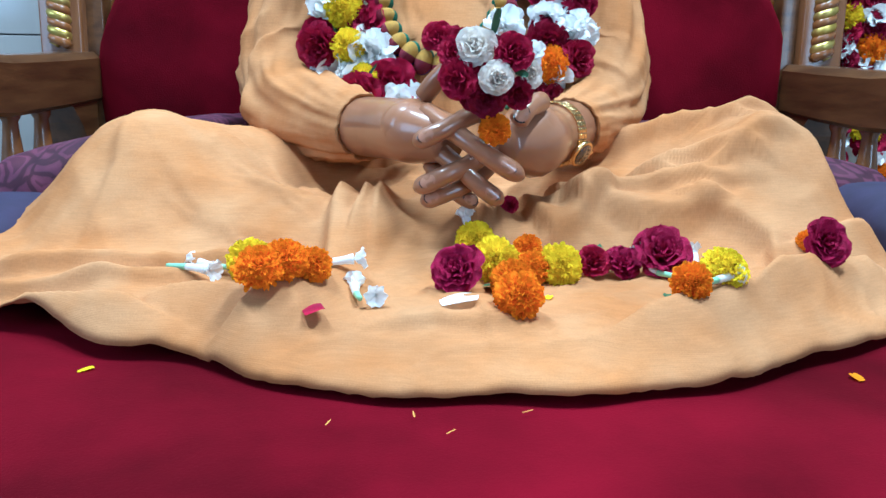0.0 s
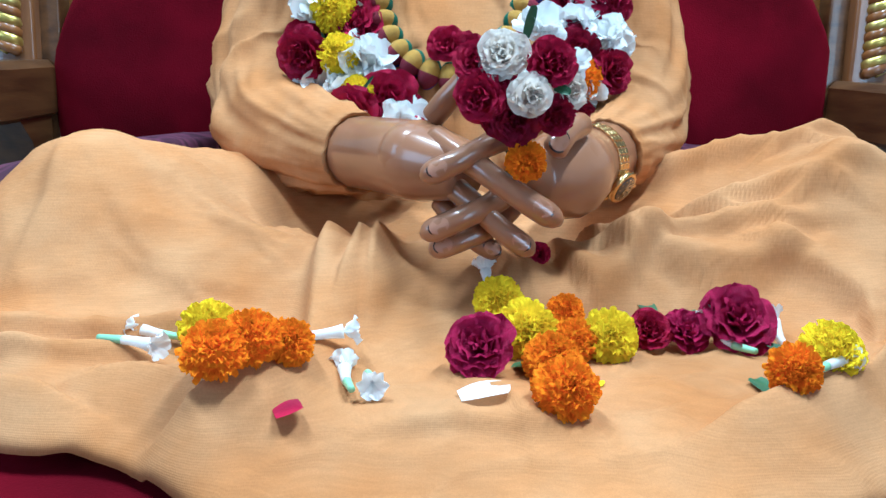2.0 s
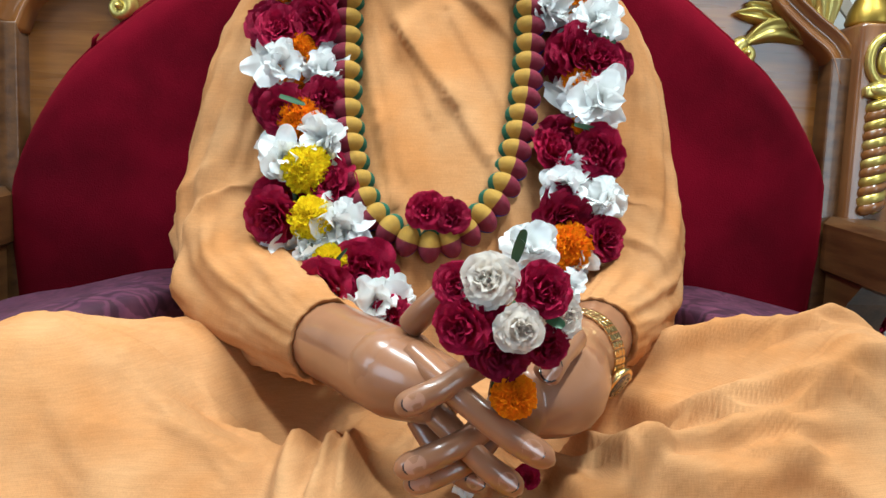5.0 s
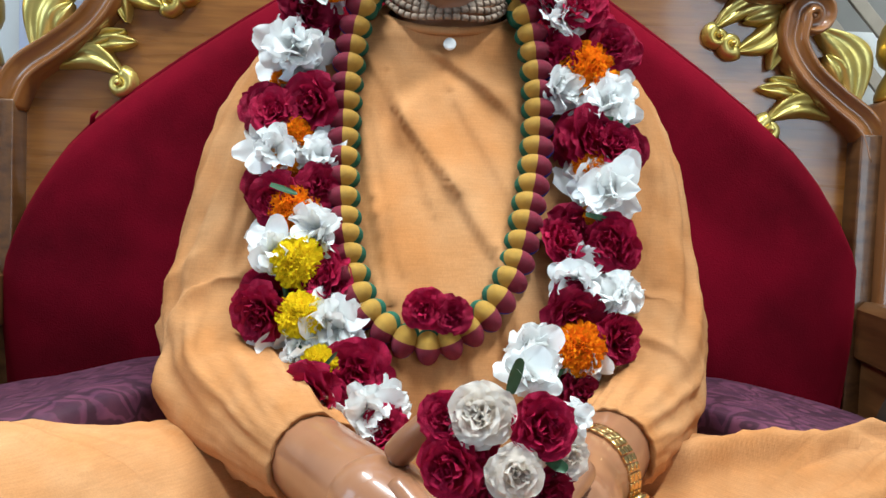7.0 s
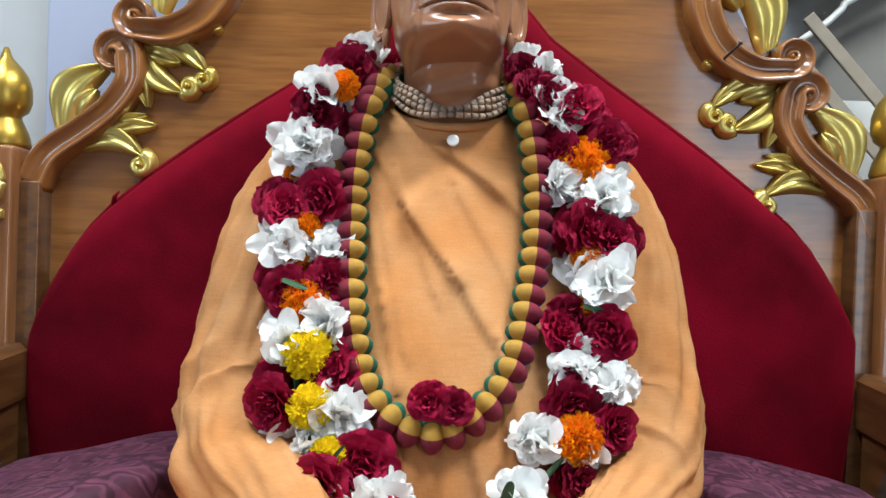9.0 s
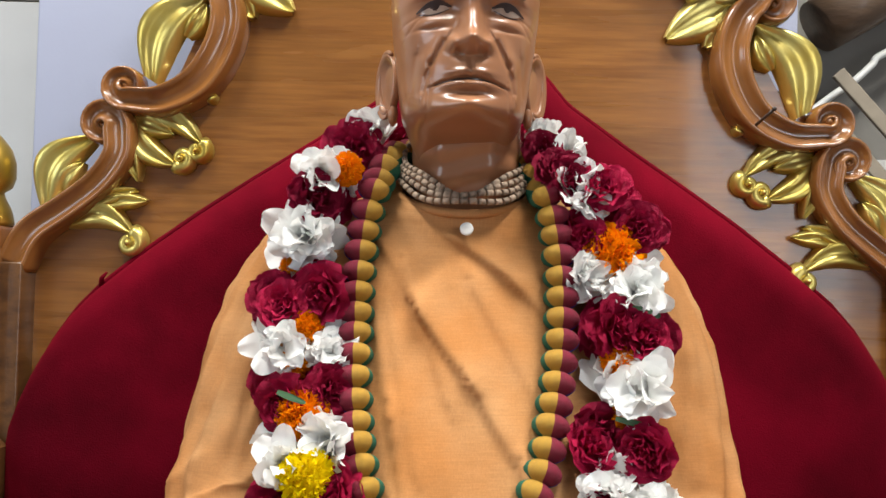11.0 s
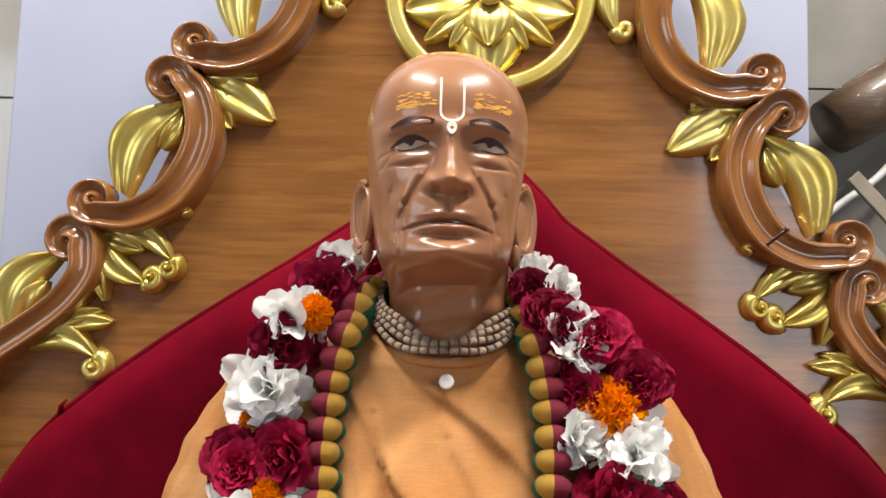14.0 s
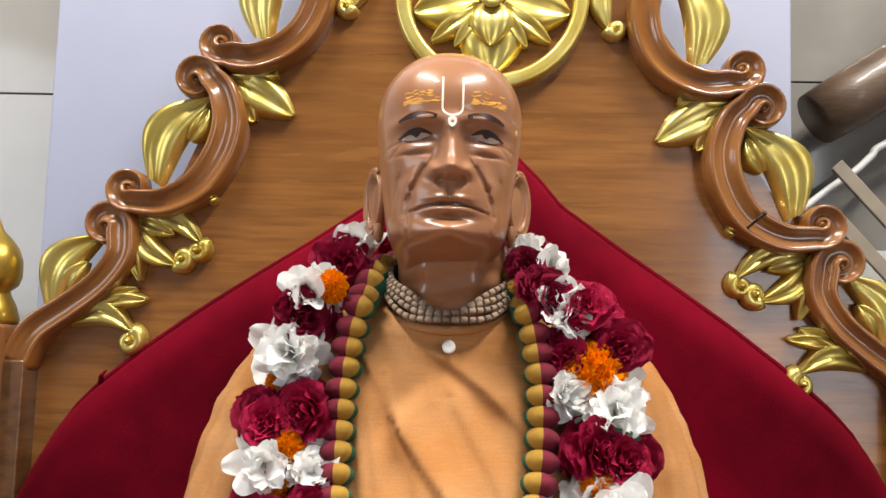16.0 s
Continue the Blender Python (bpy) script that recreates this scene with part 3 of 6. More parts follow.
    # gilt leaves: (base, tip, half width, bend, curl)
    specs = [
        ((-0.402, 1.306), (-0.332, 1.418), 0.024, 0.20, 0),
        ((-0.358, 1.362), (-0.333, 1.404), 0.011, -0.1, 0),
        ((-0.530, 1.138), (-0.466, 1.232), 0.021, 0.22, 0),
        ((-0.510, 1.158), (-0.482, 1.198), 0.010, 0.1, 0),
        ((-0.268, 1.500), (-0.232, 1.620), 0.023, 0.20, 0),
        ((-0.425, 1.262), (-0.336, 1.282), 0.010, 0.06, 0),
        ((-0.422, 1.262), (-0.334, 1.228), 0.013, 0.16, 0.012),
        ((-0.424, 1.255), (-0.366, 1.198), 0.014, -0.16, -0.012),
        ((-0.422, 1.256), (-0.370, 1.238), 0.012, 0.02, 0),
        ((-0.424, 1.248), (-0.412, 1.176), 0.011, -0.05, 0),
        ((-0.330, 1.282), (-0.315, 1.288), 0.006, 0, 0),
        ((-0.322, 1.452), (-0.222, 1.398), 0.022, 0.03, 0),
        ((-0.318, 1.446), (-0.272, 1.388), 0.019, 0.0, 0),
        ((-0.322, 1.456), (-0.243, 1.452), 0.016, 0.05, 0),
        ((-0.330, 1.440), (-0.298, 1.390), 0.009, -0.05, 0),
        ((-0.500, 1.122), (-0.418, 1.112), 0.015, 0.22, 0.014),
        ((-0.486, 1.136), (-0.414, 1.166), 0.010, 0.04, 0),
        ((-0.462, 1.146), (-0.400, 1.152), 0.009, 0.03, 0),
        ((-0.447, 1.272), (-0.436, 1.262), 0.007, 0, 0),
        ((-0.338, 1.468), (-0.326, 1.458), 0.007, 0, 0),
        ((-0.138, 1.62), (-0.148, 1.545), 0.012, 0.10, 0.010),
    ]
    for base, tip, w, bend, curl in specs:
        bm = bmesh.new()
        (b0, t0) = S([base, tip])
        leaf(bm, b0, t0, w * 1.35, YB - 0.002, bend if sx < 0 else -bend, 0.018, curl if sx < 0 else -curl)
        part("gilt_leaf", bm, M_gold, throne, "gilt carved acanthus leaf")

# nail in the carving
bm = bmesh.new()
tube(bm, [(0.355, 0.235, 1.262), (0.366, 0.205, 1.276)], 0.002, 8)
ball(bm, (0.366, 0.204, 1.2765), 0.003, 8)
part("nail", bm, M_dark, throne)

# round gilt medallion with a lotus
MX, MZ = 0.034, 1.563
med = thing("lotus_medallion", "round gilt medallion with a lotus on the throne back", "medallion", (MX, YB, MZ))
bm = bmesh.new()
ring = []
for i in range(64):
    a = 2 * math.pi * i / 64
    ring.append([bm.verts.new((MX + r * math.cos(a), YB - d, MZ + r * math.sin(a))) for r, d in ((0.127, -0.001), (0.127, 0.016), (0.123, 0.022), (0.118, 0.018), (0.112, 0.022), (0.107, 0.016), (0.106, -0.001))])
for i in range(64):
    a, b = ring[i], ring[(i + 1) % 64]
    for k in range(6):
        bm.faces.new((a[k], b[k], b[k + 1], a[k + 1]))
part("ring", bm, M_gold, med)
for ang, ln, w in ((270, 0.106, 0.042), (236, 0.084, 0.014), (304, 0.084, 0.014), (219, 0.100, 0.016), (321, 0.100, 0.016), (193, 0.104, 0.036), (347, 0.104, 0.036), (152, 0.100, 0.036), (28, 0.100, 0.036), (118, 0.1, 0.032), (62, 0.1, 0.032), (90, 0.105, 0.036)):
    a = math.radians(ang)
    bm = bmesh.new()
    leaf(bm, (MX + 0.018 * math.cos(a), MZ + 0.018 * math.sin(a)), (MX + ln * math.cos(a), MZ + ln * math.sin(a)), w, YB - 0.003, 0.0, 0.017)
    part("petal", bm, M_gold, med)
bm = bmesh.new()
leaf(bm, (MX, MZ - 0.012), (MX, MZ - 0.070), 0.032, YB - 0.014, 0, 0.016)
part("petal", bm, M_gold, med)
bm = bmesh.new()
tube(bm, [(MX + 0.013 * math.cos(t), YB - 0.030, MZ + 0.018 * math.sin(t)) for t in (2 * math.pi * i / 30 for i in range(31))], 0.0055, 8)
ball(bm, (MX, YB - 0.024, MZ), (0.010, 0.010, 0.014), 12)
part("boss", bm, M_gold, med)

# ---------------- seat cushion and brocade cushion ----------------
SEAT = 0.604


def cush(lo, hi, r, bulge, wob, seed):
    """A padded block: rounded edges, gently domed and uneven top."""
    b = bmesh.new()
    box(b, lo, hi)
    bmesh.ops.subdivide_edges(b, edges=b.edges[:], cuts=31, use_grid_fill=True)
    cx_ = [(lo[i] + hi[i]) / 2 for i in range(3)]
    hx = [(hi[i] - lo[i]) / 2 for i in range(3)]
    for v in b.verts:
        d = [v.co[i] - cx_[i] for i in range(3)]
        q = [max(abs(d[i]) - (hx[i] - r), 0) for i in range(3)]
        L_ = math.sqrt(sum(t * t for t in q))
        if L_ > r:
            for i in range(3):
                if q[i] > 0:
                    d[i] = math.copysign(hx[i] - r + q[i] * r / L_, d[i])
        n = N3((v.co.x + seed, v.co.y, v.co.z), 5) * wob + N3((v.co.x + seed, v.co.y, v.co.z), 14) * wob * 0.4
        up = max(0, d[2] / hx[2])
        d[2] += up * (bulge * (1 - (d[0] / hx[0]) ** 2) * (1 - (d[1] / hx[1]) ** 2) + n - bulge * 0.8)
        d[1] += n * 0.7
        v.co = Vector([cx_[i] + d[i] for i in range(3)])
    return b


seat = part("seat_cushion", cush((-0.555, -0.80, 0.44), (0.555, 0.20, SEAT + 0.006), 0.05, 0.010, 0.004, 0.0), M_velvet)
tagged(seat, "thick crimson velvet seat cushion on the throne", "cushion")


b = cush((-0.552, -0.20, SEAT - 0.01), (0.552, 0.205, 0.735), 0.055, 0.0, 0.006, 4.0)
for v in b.verts:
    k = min(1, max(0, (abs(v.co.x) - 0.24) / 0.12))
    if v.co.y < 0.05:
        v.co.y = 0.05 + (v.co.y - 0.05) * k
    if v.co.z > 0.66:
        v.co.z += 0.035 * math.exp(-((abs(v.co.x) - 0.30) / 0.15) ** 2) - 0.012 * (abs(v.co.x) / 0.55) ** 2
for sx in (-1, 1):
    lo, hi = ((-0.553, -0.34, SEAT - 0.01), (-0.425, -0.085, 0.688)) if sx < 0 else ((0.432, -0.34, SEAT - 0.01), (0.553, -0.085, 0.712))
    nc = part("navy_cushion", cush(lo, hi, 0.035, 0.004, 0.005, 9.0 + sx), M_navy)
    tagged(nc, "small dark navy cloth cushion tucked beside the statue's knee", "cushion")
bc = part("brocade_cushion", b, M_purple)
tagged(bc, "purple brocade bolster cushion lying behind the seated statue", "cushion")

# ---------------- robe ----------------
ZT = [0.60, 0.72, 0.80, 0.88, 0.96, 1.04, 1.10, 1.135, 1.165, 1.185]
FRONT = [-0.165, -0.155, -0.135, -0.105, -0.07, -0.035, -0.014, -0.010, -0.010, -0.012]
HALFW = [0.215, 0.210, 0.202, 0.195, 0.192, 0.200, 0.195, 0.160, 0.098, 0.066]
BACK = [0.17, 0.17, 0.175, 0.18, 0.185, 0.185, 0.175, 0.15, 0.11, 0.092]


def seg_d(px, pz, a, b):
    """Distance from a point to a segment and the place along it."""
    dx, dz = b[0] - a[0], b[1] - a[1]
    t = max(0, min(1, ((px - a[0]) * dx + (pz - a[1]) * dz) / (dx * dx + dz * dz)))
    qx, qz = a[0] + t * dx, a[1] + t * dz
    sgn = math.copysign(1, (px - a[0]) * dz - (pz - a[1]) * dx)
    return math.hypot(px - qx, pz - qz) * sgn, t


CHEST_FOLDS = [
    # the wrap's edge from the neck across the chest, its echoes, and the gathers below
    ((-0.078, 1.105), (-0.038, 1.036), 0.006, 0.0052), ((-0.038, 1.036), (0.008, 0.978), 0.006, 0.0056), ((0.008, 0.978), (0.056, 0.906), 0.006, 0.0050), ((0.056, 0.906), (0.075, 0.840), 0.007, 0.0045),
    ((-0.004, 1.108), (0.043, 1.066), 0.005, 0.0040), ((0.043, 1.066), (0.085, 1.030), 0.006, 0.0036), ((-0.085, 1.060), (-0.060, 0.950), 0.007, 0.0040), ((-0.060, 0.950), (-0.042, 0.880), 0.006, 0.0040),
    ((-0.066, 1.045), (-0.034, 0.905), 0.006, 0.0030), ((-0.052, 1.080), (-0.010, 0.960), 0.006, 0.0034), ((0.010, 1.060), (0.070, 0.960), 0.006, 0.0024),
    ((0.022, 0.850), (0.050, 0.760), 0.007, 0.0055), ((-0.030, 0.86), (-0.032, 0.70), 0.006, 0.0050), ((0.055, 0.88), (0.085, 0.74), 0.007, 0.0055), ((-0.058, 0.87), (-0.072, 0.70), 0.006, 0.0045), ((0.002, 0.84), (0.008, 0.70), 0.006, 0.0045),
]


def torso(th, z):
    w, f, bk = (lerp_tab(z, ZT, t) for t in (HALFW, FRONT, BACK))
    cy, d = (f + bk) / 2, (bk - f) / 2
    c, s = math.cos(th), math.sin(th)
    e = 0.95
    x = w * math.copysign(abs(c) ** e, c)
    y = cy + d * math.copysign(abs(s) ** e, s)
    if s < 0.2:
        out = 0.0
        for a, b, wd, am in CHEST_FOLDS:
            q, t = seg_d(x, z, a, b)
            out += am * (math.exp(-(q / (wd * 0.5)) ** 2) if q > 0 else math.exp(-(q / (wd * 3.0)) ** 2)) * (1 - 0.35 * t)
        out += 0.0010 * N3((x * 3, 0, z), 9) + 0.002 * N3((x, 1, z), 5)
        out += 0.0008 * (1 - 2 * abs(N3((x * 2.2 + z, 4, z * 1.1 - x), 9)))
        y -= out * 1.7
    k = min(1, max(0, (z - 1.06) / 0.125))
    return Vector((x, y, z - 0.055 * k * k * (1 - s) / 2))


def chest_y(x, z):
    """Front surface of the tunic at (x, z)."""
    w, f, bk = (lerp_tab(z, ZT, t) for t in (HALFW, FRONT, BACK))
    cy, d = (f + bk) / 2, (bk - f) / 2
    c = min(0.985, (abs(x) / w)) ** (1 / 0.95)
    return cy - d * (math.sqrt(1 - c * c)) ** 0.95


robe = thing("robe", "saffron orange cotton robe dressed on the seated statue", "robe", (0, 0, SEAT))
bm = bmesh.new()
rows_ = sheet(bm, lambda u, v: torso(2 * math.pi * u, 0.60 + 0.585 * v), 300, 170, True)
part("tunic", bm, M_robe, robe)
bm = bmesh.new()
cz = 1.182
tube(bm, [(0.066 * math.cos(a), 0.040 - 0.052 * math.sin(a), cz - 0.0275 - 0.0275 * math.sin(a)) for a in (2 * math.pi * i / 48 for i in range(49))], 0.0045, 8, caps=False)
part("collar", bm, M_robe, robe, "narrow stitched collar band")
bm = bmesh.new()
lathe(bm, [(0.0048, 0), (0.0062, 0.0008), (0.0062, 0.0022), (0.0045, 0.0030), (0.002, 0.0024)], (0, 0, 0), 18)
part("button", bm, M_button, robe, "white pearl button", at=pose(0.003, -0.024, 1.112, 80, 0, 0))


def sleeve(sx):
    """A loose sleeve with gathers at the bent elbow, open at the cuff."""
    ctr = [(0.110, 0.070, 1.098), (0.156, 0.070, 1.064), (0.184, 0.058, 0.99), (0.194, 0.034, 0.90), (0.196, -0.002, 0.828), (0.182, -0.072, 0.785), (0.128, -0.165, 0.773), (0.084, -0.240, 0.770)]
    if sx > 0:
        ctr[-2:] = [(0.170, -0.125, 0.776), (0.141, -0.188, 0.769)]
    rad = [0.045, 0.060, 0.068, 0.072, 0.076, 0.066, 0.047, 0.0350]
    pts = smooth_path([(sx * a, b, c) for a, b, c in ctr], 22)
    n = len(pts)
    rr = [lerp_tab(i / (n - 1) * 7, range(8), rad) for i in range(n)]
    bm = bmesh.new()
    rings = []
    prev = Vector((0, -1, 0))
    seg = 96
    for i, p in enumerate(pts):
        t = (pts[min(i + 1, n - 1)] - pts[max(i - 1, 0)]).normalized()
        s = t.cross(prev).normalized()
        nn = s.cross(t)
        prev = nn
        q = i / (n - 1)
        elbow = math.exp(-((q - 0.60) / 0.16) ** 2)
        ring = []
        for k in range(seg):
            a = 2 * math.pi * k / seg
            inner = max(0, math.cos(a - 0.2))
            g = elbow * 0.0060 * (1 - 2.2 * abs(math.sin(q * 21 + 2.6 * math.sin(a + sx) + N3((a, q * 5, sx), 1.5)))) * (0.25 + inner)
            g += 0.0085 * (0.40 - 2.0 * abs(N3((math.cos(a + 1.5 * q) * 1.5, math.sin(a + 1.5 * q) * 1.5 + 3 * sx, q * 1.1), 1.9))) + 0.003 * N3((math.cos(a), math.sin(a), q * 9 + sx), 2.5)
            r = rr[i] + 0.75 * g * (1.0 if i < n - 6 else 0.5)
            sag = 0.012 * elbow * max(0, -(nn * math.sin(a) + s * math.cos(a)).z)
            ring.append(bm.verts.new(p + (s * math.cos(a) + nn * math.sin(a)) * (r + sag)))
        rings.append(ring)
    # turned-in hem of the cuff
    for sc_ in (0.95, 0.84):
        c = pts[-1]
        rings.append([bm.verts.new(c + (v.co - c) * sc_ - (pts[-1] - pts[-3]).normalized() * 0.014 * (1 - sc_) * 2) for v in rings[n - 1]])
    for a, b in zip(rings, rings[1:]):
        for k in range(seg):
            bm.faces.new((a[k], a[(k + 1) % seg], b[(k + 1) % seg], b[k]))
    part("sleeve", bm, M_robe, robe)


sleeve(-1)
sleeve(1)


# lower cloth over the crossed legs: a draped sheet over two thighs and two shins
HEM_X = [-0.525, -0.382, -0.321, -0.256, -0.200, -0.170, -0.140, -0.105, -0.034, 0.083, 0.189, 0.232, 0.301, 0.384, 0.525]
HEM_Y = [-0.370, -0.452, -0.484, -0.530, -0.534, -0.548, -0.576, -0.596, -0.606, -0.604, -0.580, -0.552, -0.512, -0.456, -0.380]


def hem_y(x):
    return sum(lerp_tab(x + d, HEM_X, HEM_Y) for d in (-0.02, -0.01, 0, 0.01, 0.02)) / 5 - 0.009 + 0.003 * math.sin(x * 51)


def cap(x, y, a, b, s):
    dx, dy = b[0] - a[0], b[1] - a[1]
    t = max(0, min(1, ((x - a[0]) * dx + (y - a[1]) * dy) / (dx * dx + dy * dy)))
    d = math.hypot(x - a[0] - t * dx, y - a[1] - t * dy)
    top = a[2] + t * (b[2] - a[2]) - SEAT
    return top * math.exp(-(d / s) ** 2.6)


def chain(pts, wd, am):
    return [(p, q, wd, am, i == 0, i == len(pts) - 2) for i, (p, q) in enumerate(zip(pts, pts[1:]))]


# soft on one side, sharp on the other: pleats from the waist, sweeps over the knees, rolls at the hem
LAP_FOLDS = [
    ([(-0.085, -0.20), (-0.104, -0.30), (-0.106, -0.371), (-0.098, -0.460), (-0.112, -0.505), (-0.140, -0.530), (-0.176, -0.556)], 0.016, 0.0170), ([(-0.074, -0.22), (-0.080, -0.353), (-0.088, -0.410)], 0.010, 0.0110),
    ([(-0.060, -0.24), (-0.066, -0.34), (-0.063, -0.425)], 0.009, 0.0090), ([(-0.45, -0.40), (-0.313, -0.425), (-0.255, -0.426), (-0.195, -0.418), (-0.125, -0.405)], 0.016, 0.0150),
    ([(-0.126, -0.513), (-0.164, -0.506), (-0.199, -0.492), (-0.245, -0.497)], 0.012, 0.0090), ([(-0.44, -0.43), (-0.330, -0.456), (-0.250, -0.465), (-0.180, -0.470)], 0.012, 0.0080),
    ([(-0.330, -0.262), (-0.322, -0.320), (-0.340, -0.380)], 0.022, 0.0080), ([(-0.245, -0.240), (-0.176, -0.310), (-0.105, -0.345)], 0.020, 0.0080), ([(-0.290, -0.30), (-0.220, -0.350), (-0.130, -0.372)], 0.018, 0.0070), ([(-0.20, -0.20), (-0.15, -0.27), (-0.10, -0.31)], 0.014, 0.0060),
    ([(0.100, -0.185), (0.165, -0.185), (0.217, -0.255), (0.300, -0.288), (0.370, -0.270)], 0.013, 0.0150), ([(0.150, -0.150), (0.219, -0.166), (0.304, -0.215), (0.385, -0.215)], 0.012, 0.0120), ([(0.085, -0.225), (0.127, -0.330), (0.172, -0.344), (0.230, -0.338), (0.290, -0.318)], 0.012, 0.0140),
    ([(0.070, -0.265), (0.086, -0.350), (0.110, -0.385)], 0.009, 0.0100), ([(0.034, -0.300), (0.041, -0.380)], 0.007, 0.0080), ([(0.044, -0.300), (0.060, -0.395)], 0.008, 0.0090), ([(0.104, -0.375), (0.169, -0.317), (0.241, -0.300), (0.330, -0.305)], 0.012, 0.0120),
    ([(0.245, -0.325), (0.285, -0.336), (0.312, -0.360), (0.305, -0.405)], 0.012, 0.0120), ([(0.330, -0.395), (0.283, -0.441), (0.208, -0.510), (0.169, -0.533), (0.105, -0.560)], 0.015, 0.0150), ([(0.430, -0.360), (0.360, -0.400), (0.300, -0.450), (0.240, -0.505)], 0.012, 0.0120), ([(0.45, -0.31), (0.38, -0.345), (0.32, -0.375)], 0.012, 0.0110),
    ([(-0.06, -0.545), (0.0, -0.535), (0.07, -0.550)], 0.013, 0.0060), ([(-0.20, -0.525), (-0.30, -0.490), (-0.42, -0.455)], 0.012, 0.0090), ([(-0.02, -0.47), (0.03, -0.52), (0.04, -0.58)], 0.014, 0.0050),
]
LAP_FOLDS = [c for pts, wd, am in LAP_FOLDS for c in chain(pts, wd, am)]


def lap_raw(x, y):
    hs = []
    for a, b, s in (((-0.12, 0.0, 0.752), (-0.315, -0.235, 0.797), 0.130), ((-0.33, -0.235, 0.765), (-0.06, -0.335, 0.690), 0.082), ((-0.36, -0.24, 0.745), (-0.44, -0.29, 0.68), 0.10),
                    ((0.12, 0.0, 0.755), (0.345, -0.23, 0.803), 0.122), ((0.34, -0.24, 0.78), (0.385, -0.26, 0.76), 0.075), ((0.335, -0.235, 0.765), (0.06, -0.335, 0.690), 0.080), ((0.0, -0.14, 0.750), (0.0, -0.275, 0.715), 0.10), ((-0.10, -0.10, 0.735), (0.10, -0.10, 0.735), 0.15)):
        hs.append(cap(x, y, a, b, s))
    k = 55.0
    h = math.log(sum(math.exp(k * q) for q in hs)) / k - math.log(len(hs)) / k * 0.55
    apron = 0.028 * math.exp(-((y + 0.40) / 0.155) ** 4) * math.exp(-(x / 0.40) ** 6)
    return max(h, 0) * 0.985 + apron * (1 - min(1, max(h, 0) / 0.12))


def bed(x, y):
    """What the cloth lies on: the legs, flattened towards the hem."""
    near = min(1, max(0, (y - hem_y(x)) / 0.07))
    z = lap_raw(x, y) * (0.30 + 0.70 * near * near * (3 - 2 * near))
    z *= 1 - max(0, (abs(x) - 0.47) / 0.055) ** 2 if abs(x) < 0.525 else 0
    side = min(1, max(0, (x - 0.385) / 0.060)) * min(1, max(0, (y + 0.33) / 0.05))
    z *= 1 - 0.85 * side * side * (3 - 2 * side)
    # the hem is doubled and stands up in a soft roll
    roll = max(0.0, min(1.0, (y - hem_y(x)) / 0.022))
    return SEAT + 0.003 + max(0, z) + 0.012 * math.sqrt(roll * (2 - roll)) * max(0.0, 1 - max(0.0, y - hem_y(x)) / 0.10)


def seed_fold(x, y):
    z = 0.0
    best = {}
    for a, b, wd, am, first, last in LAP_FOLDS:
        q, t = seg_d(x, y, a, b)
        fall = 1.0
        if first:
            fall *= min(1, 0.25 + t * 1.5)
        if last:
            fall *= min(1, (1 - t) * 1.6)
        w = am * (math.exp(-(q / (wd * 0.40)) ** 2) if q > 0 else math.exp(-(q / (wd * 2.0)) ** 2)) * fall
        best[wd, am] = max(best.get((wd, am), 0.0), w * (1.45 if wd < 0.0135 else 1.1))
    return 1.15 * sum(best.values())


def lap_f(u, v):
    x = -0.525 + 1.05 * u
    back = lerp_tab(abs(x), [0, 0.27, 0.36, 0.44, 0.525], [0.06, 0.06, -0.02, -0.20, -0.24])
    y = hem_y(x) + (back - hem_y(x)) * v
    rw, an = math.hypot(x, y + 0.22), math.atan2(y + 0.22, x)
    z = bed(x, y) + 0.001 + seed_fold(x, y) + max(0, 0.005 * N3((an * 3.2, rw * 3.0, 2.0), 2.2) + 0.004 * N3((x, y, 4.0), 14)) + max(0, 0.0055 * (0.55 - 2.2 * abs(N3((x * 1.4 + y * 0.6, y * 1.1, 1.0), 6.5)))) + max(0, 0.004 * (0.5 - 2.2 * abs(N3((x * 1.2 - y * 0.9, y * 1.3, 7.0), 15))))
    return (x, y, z)


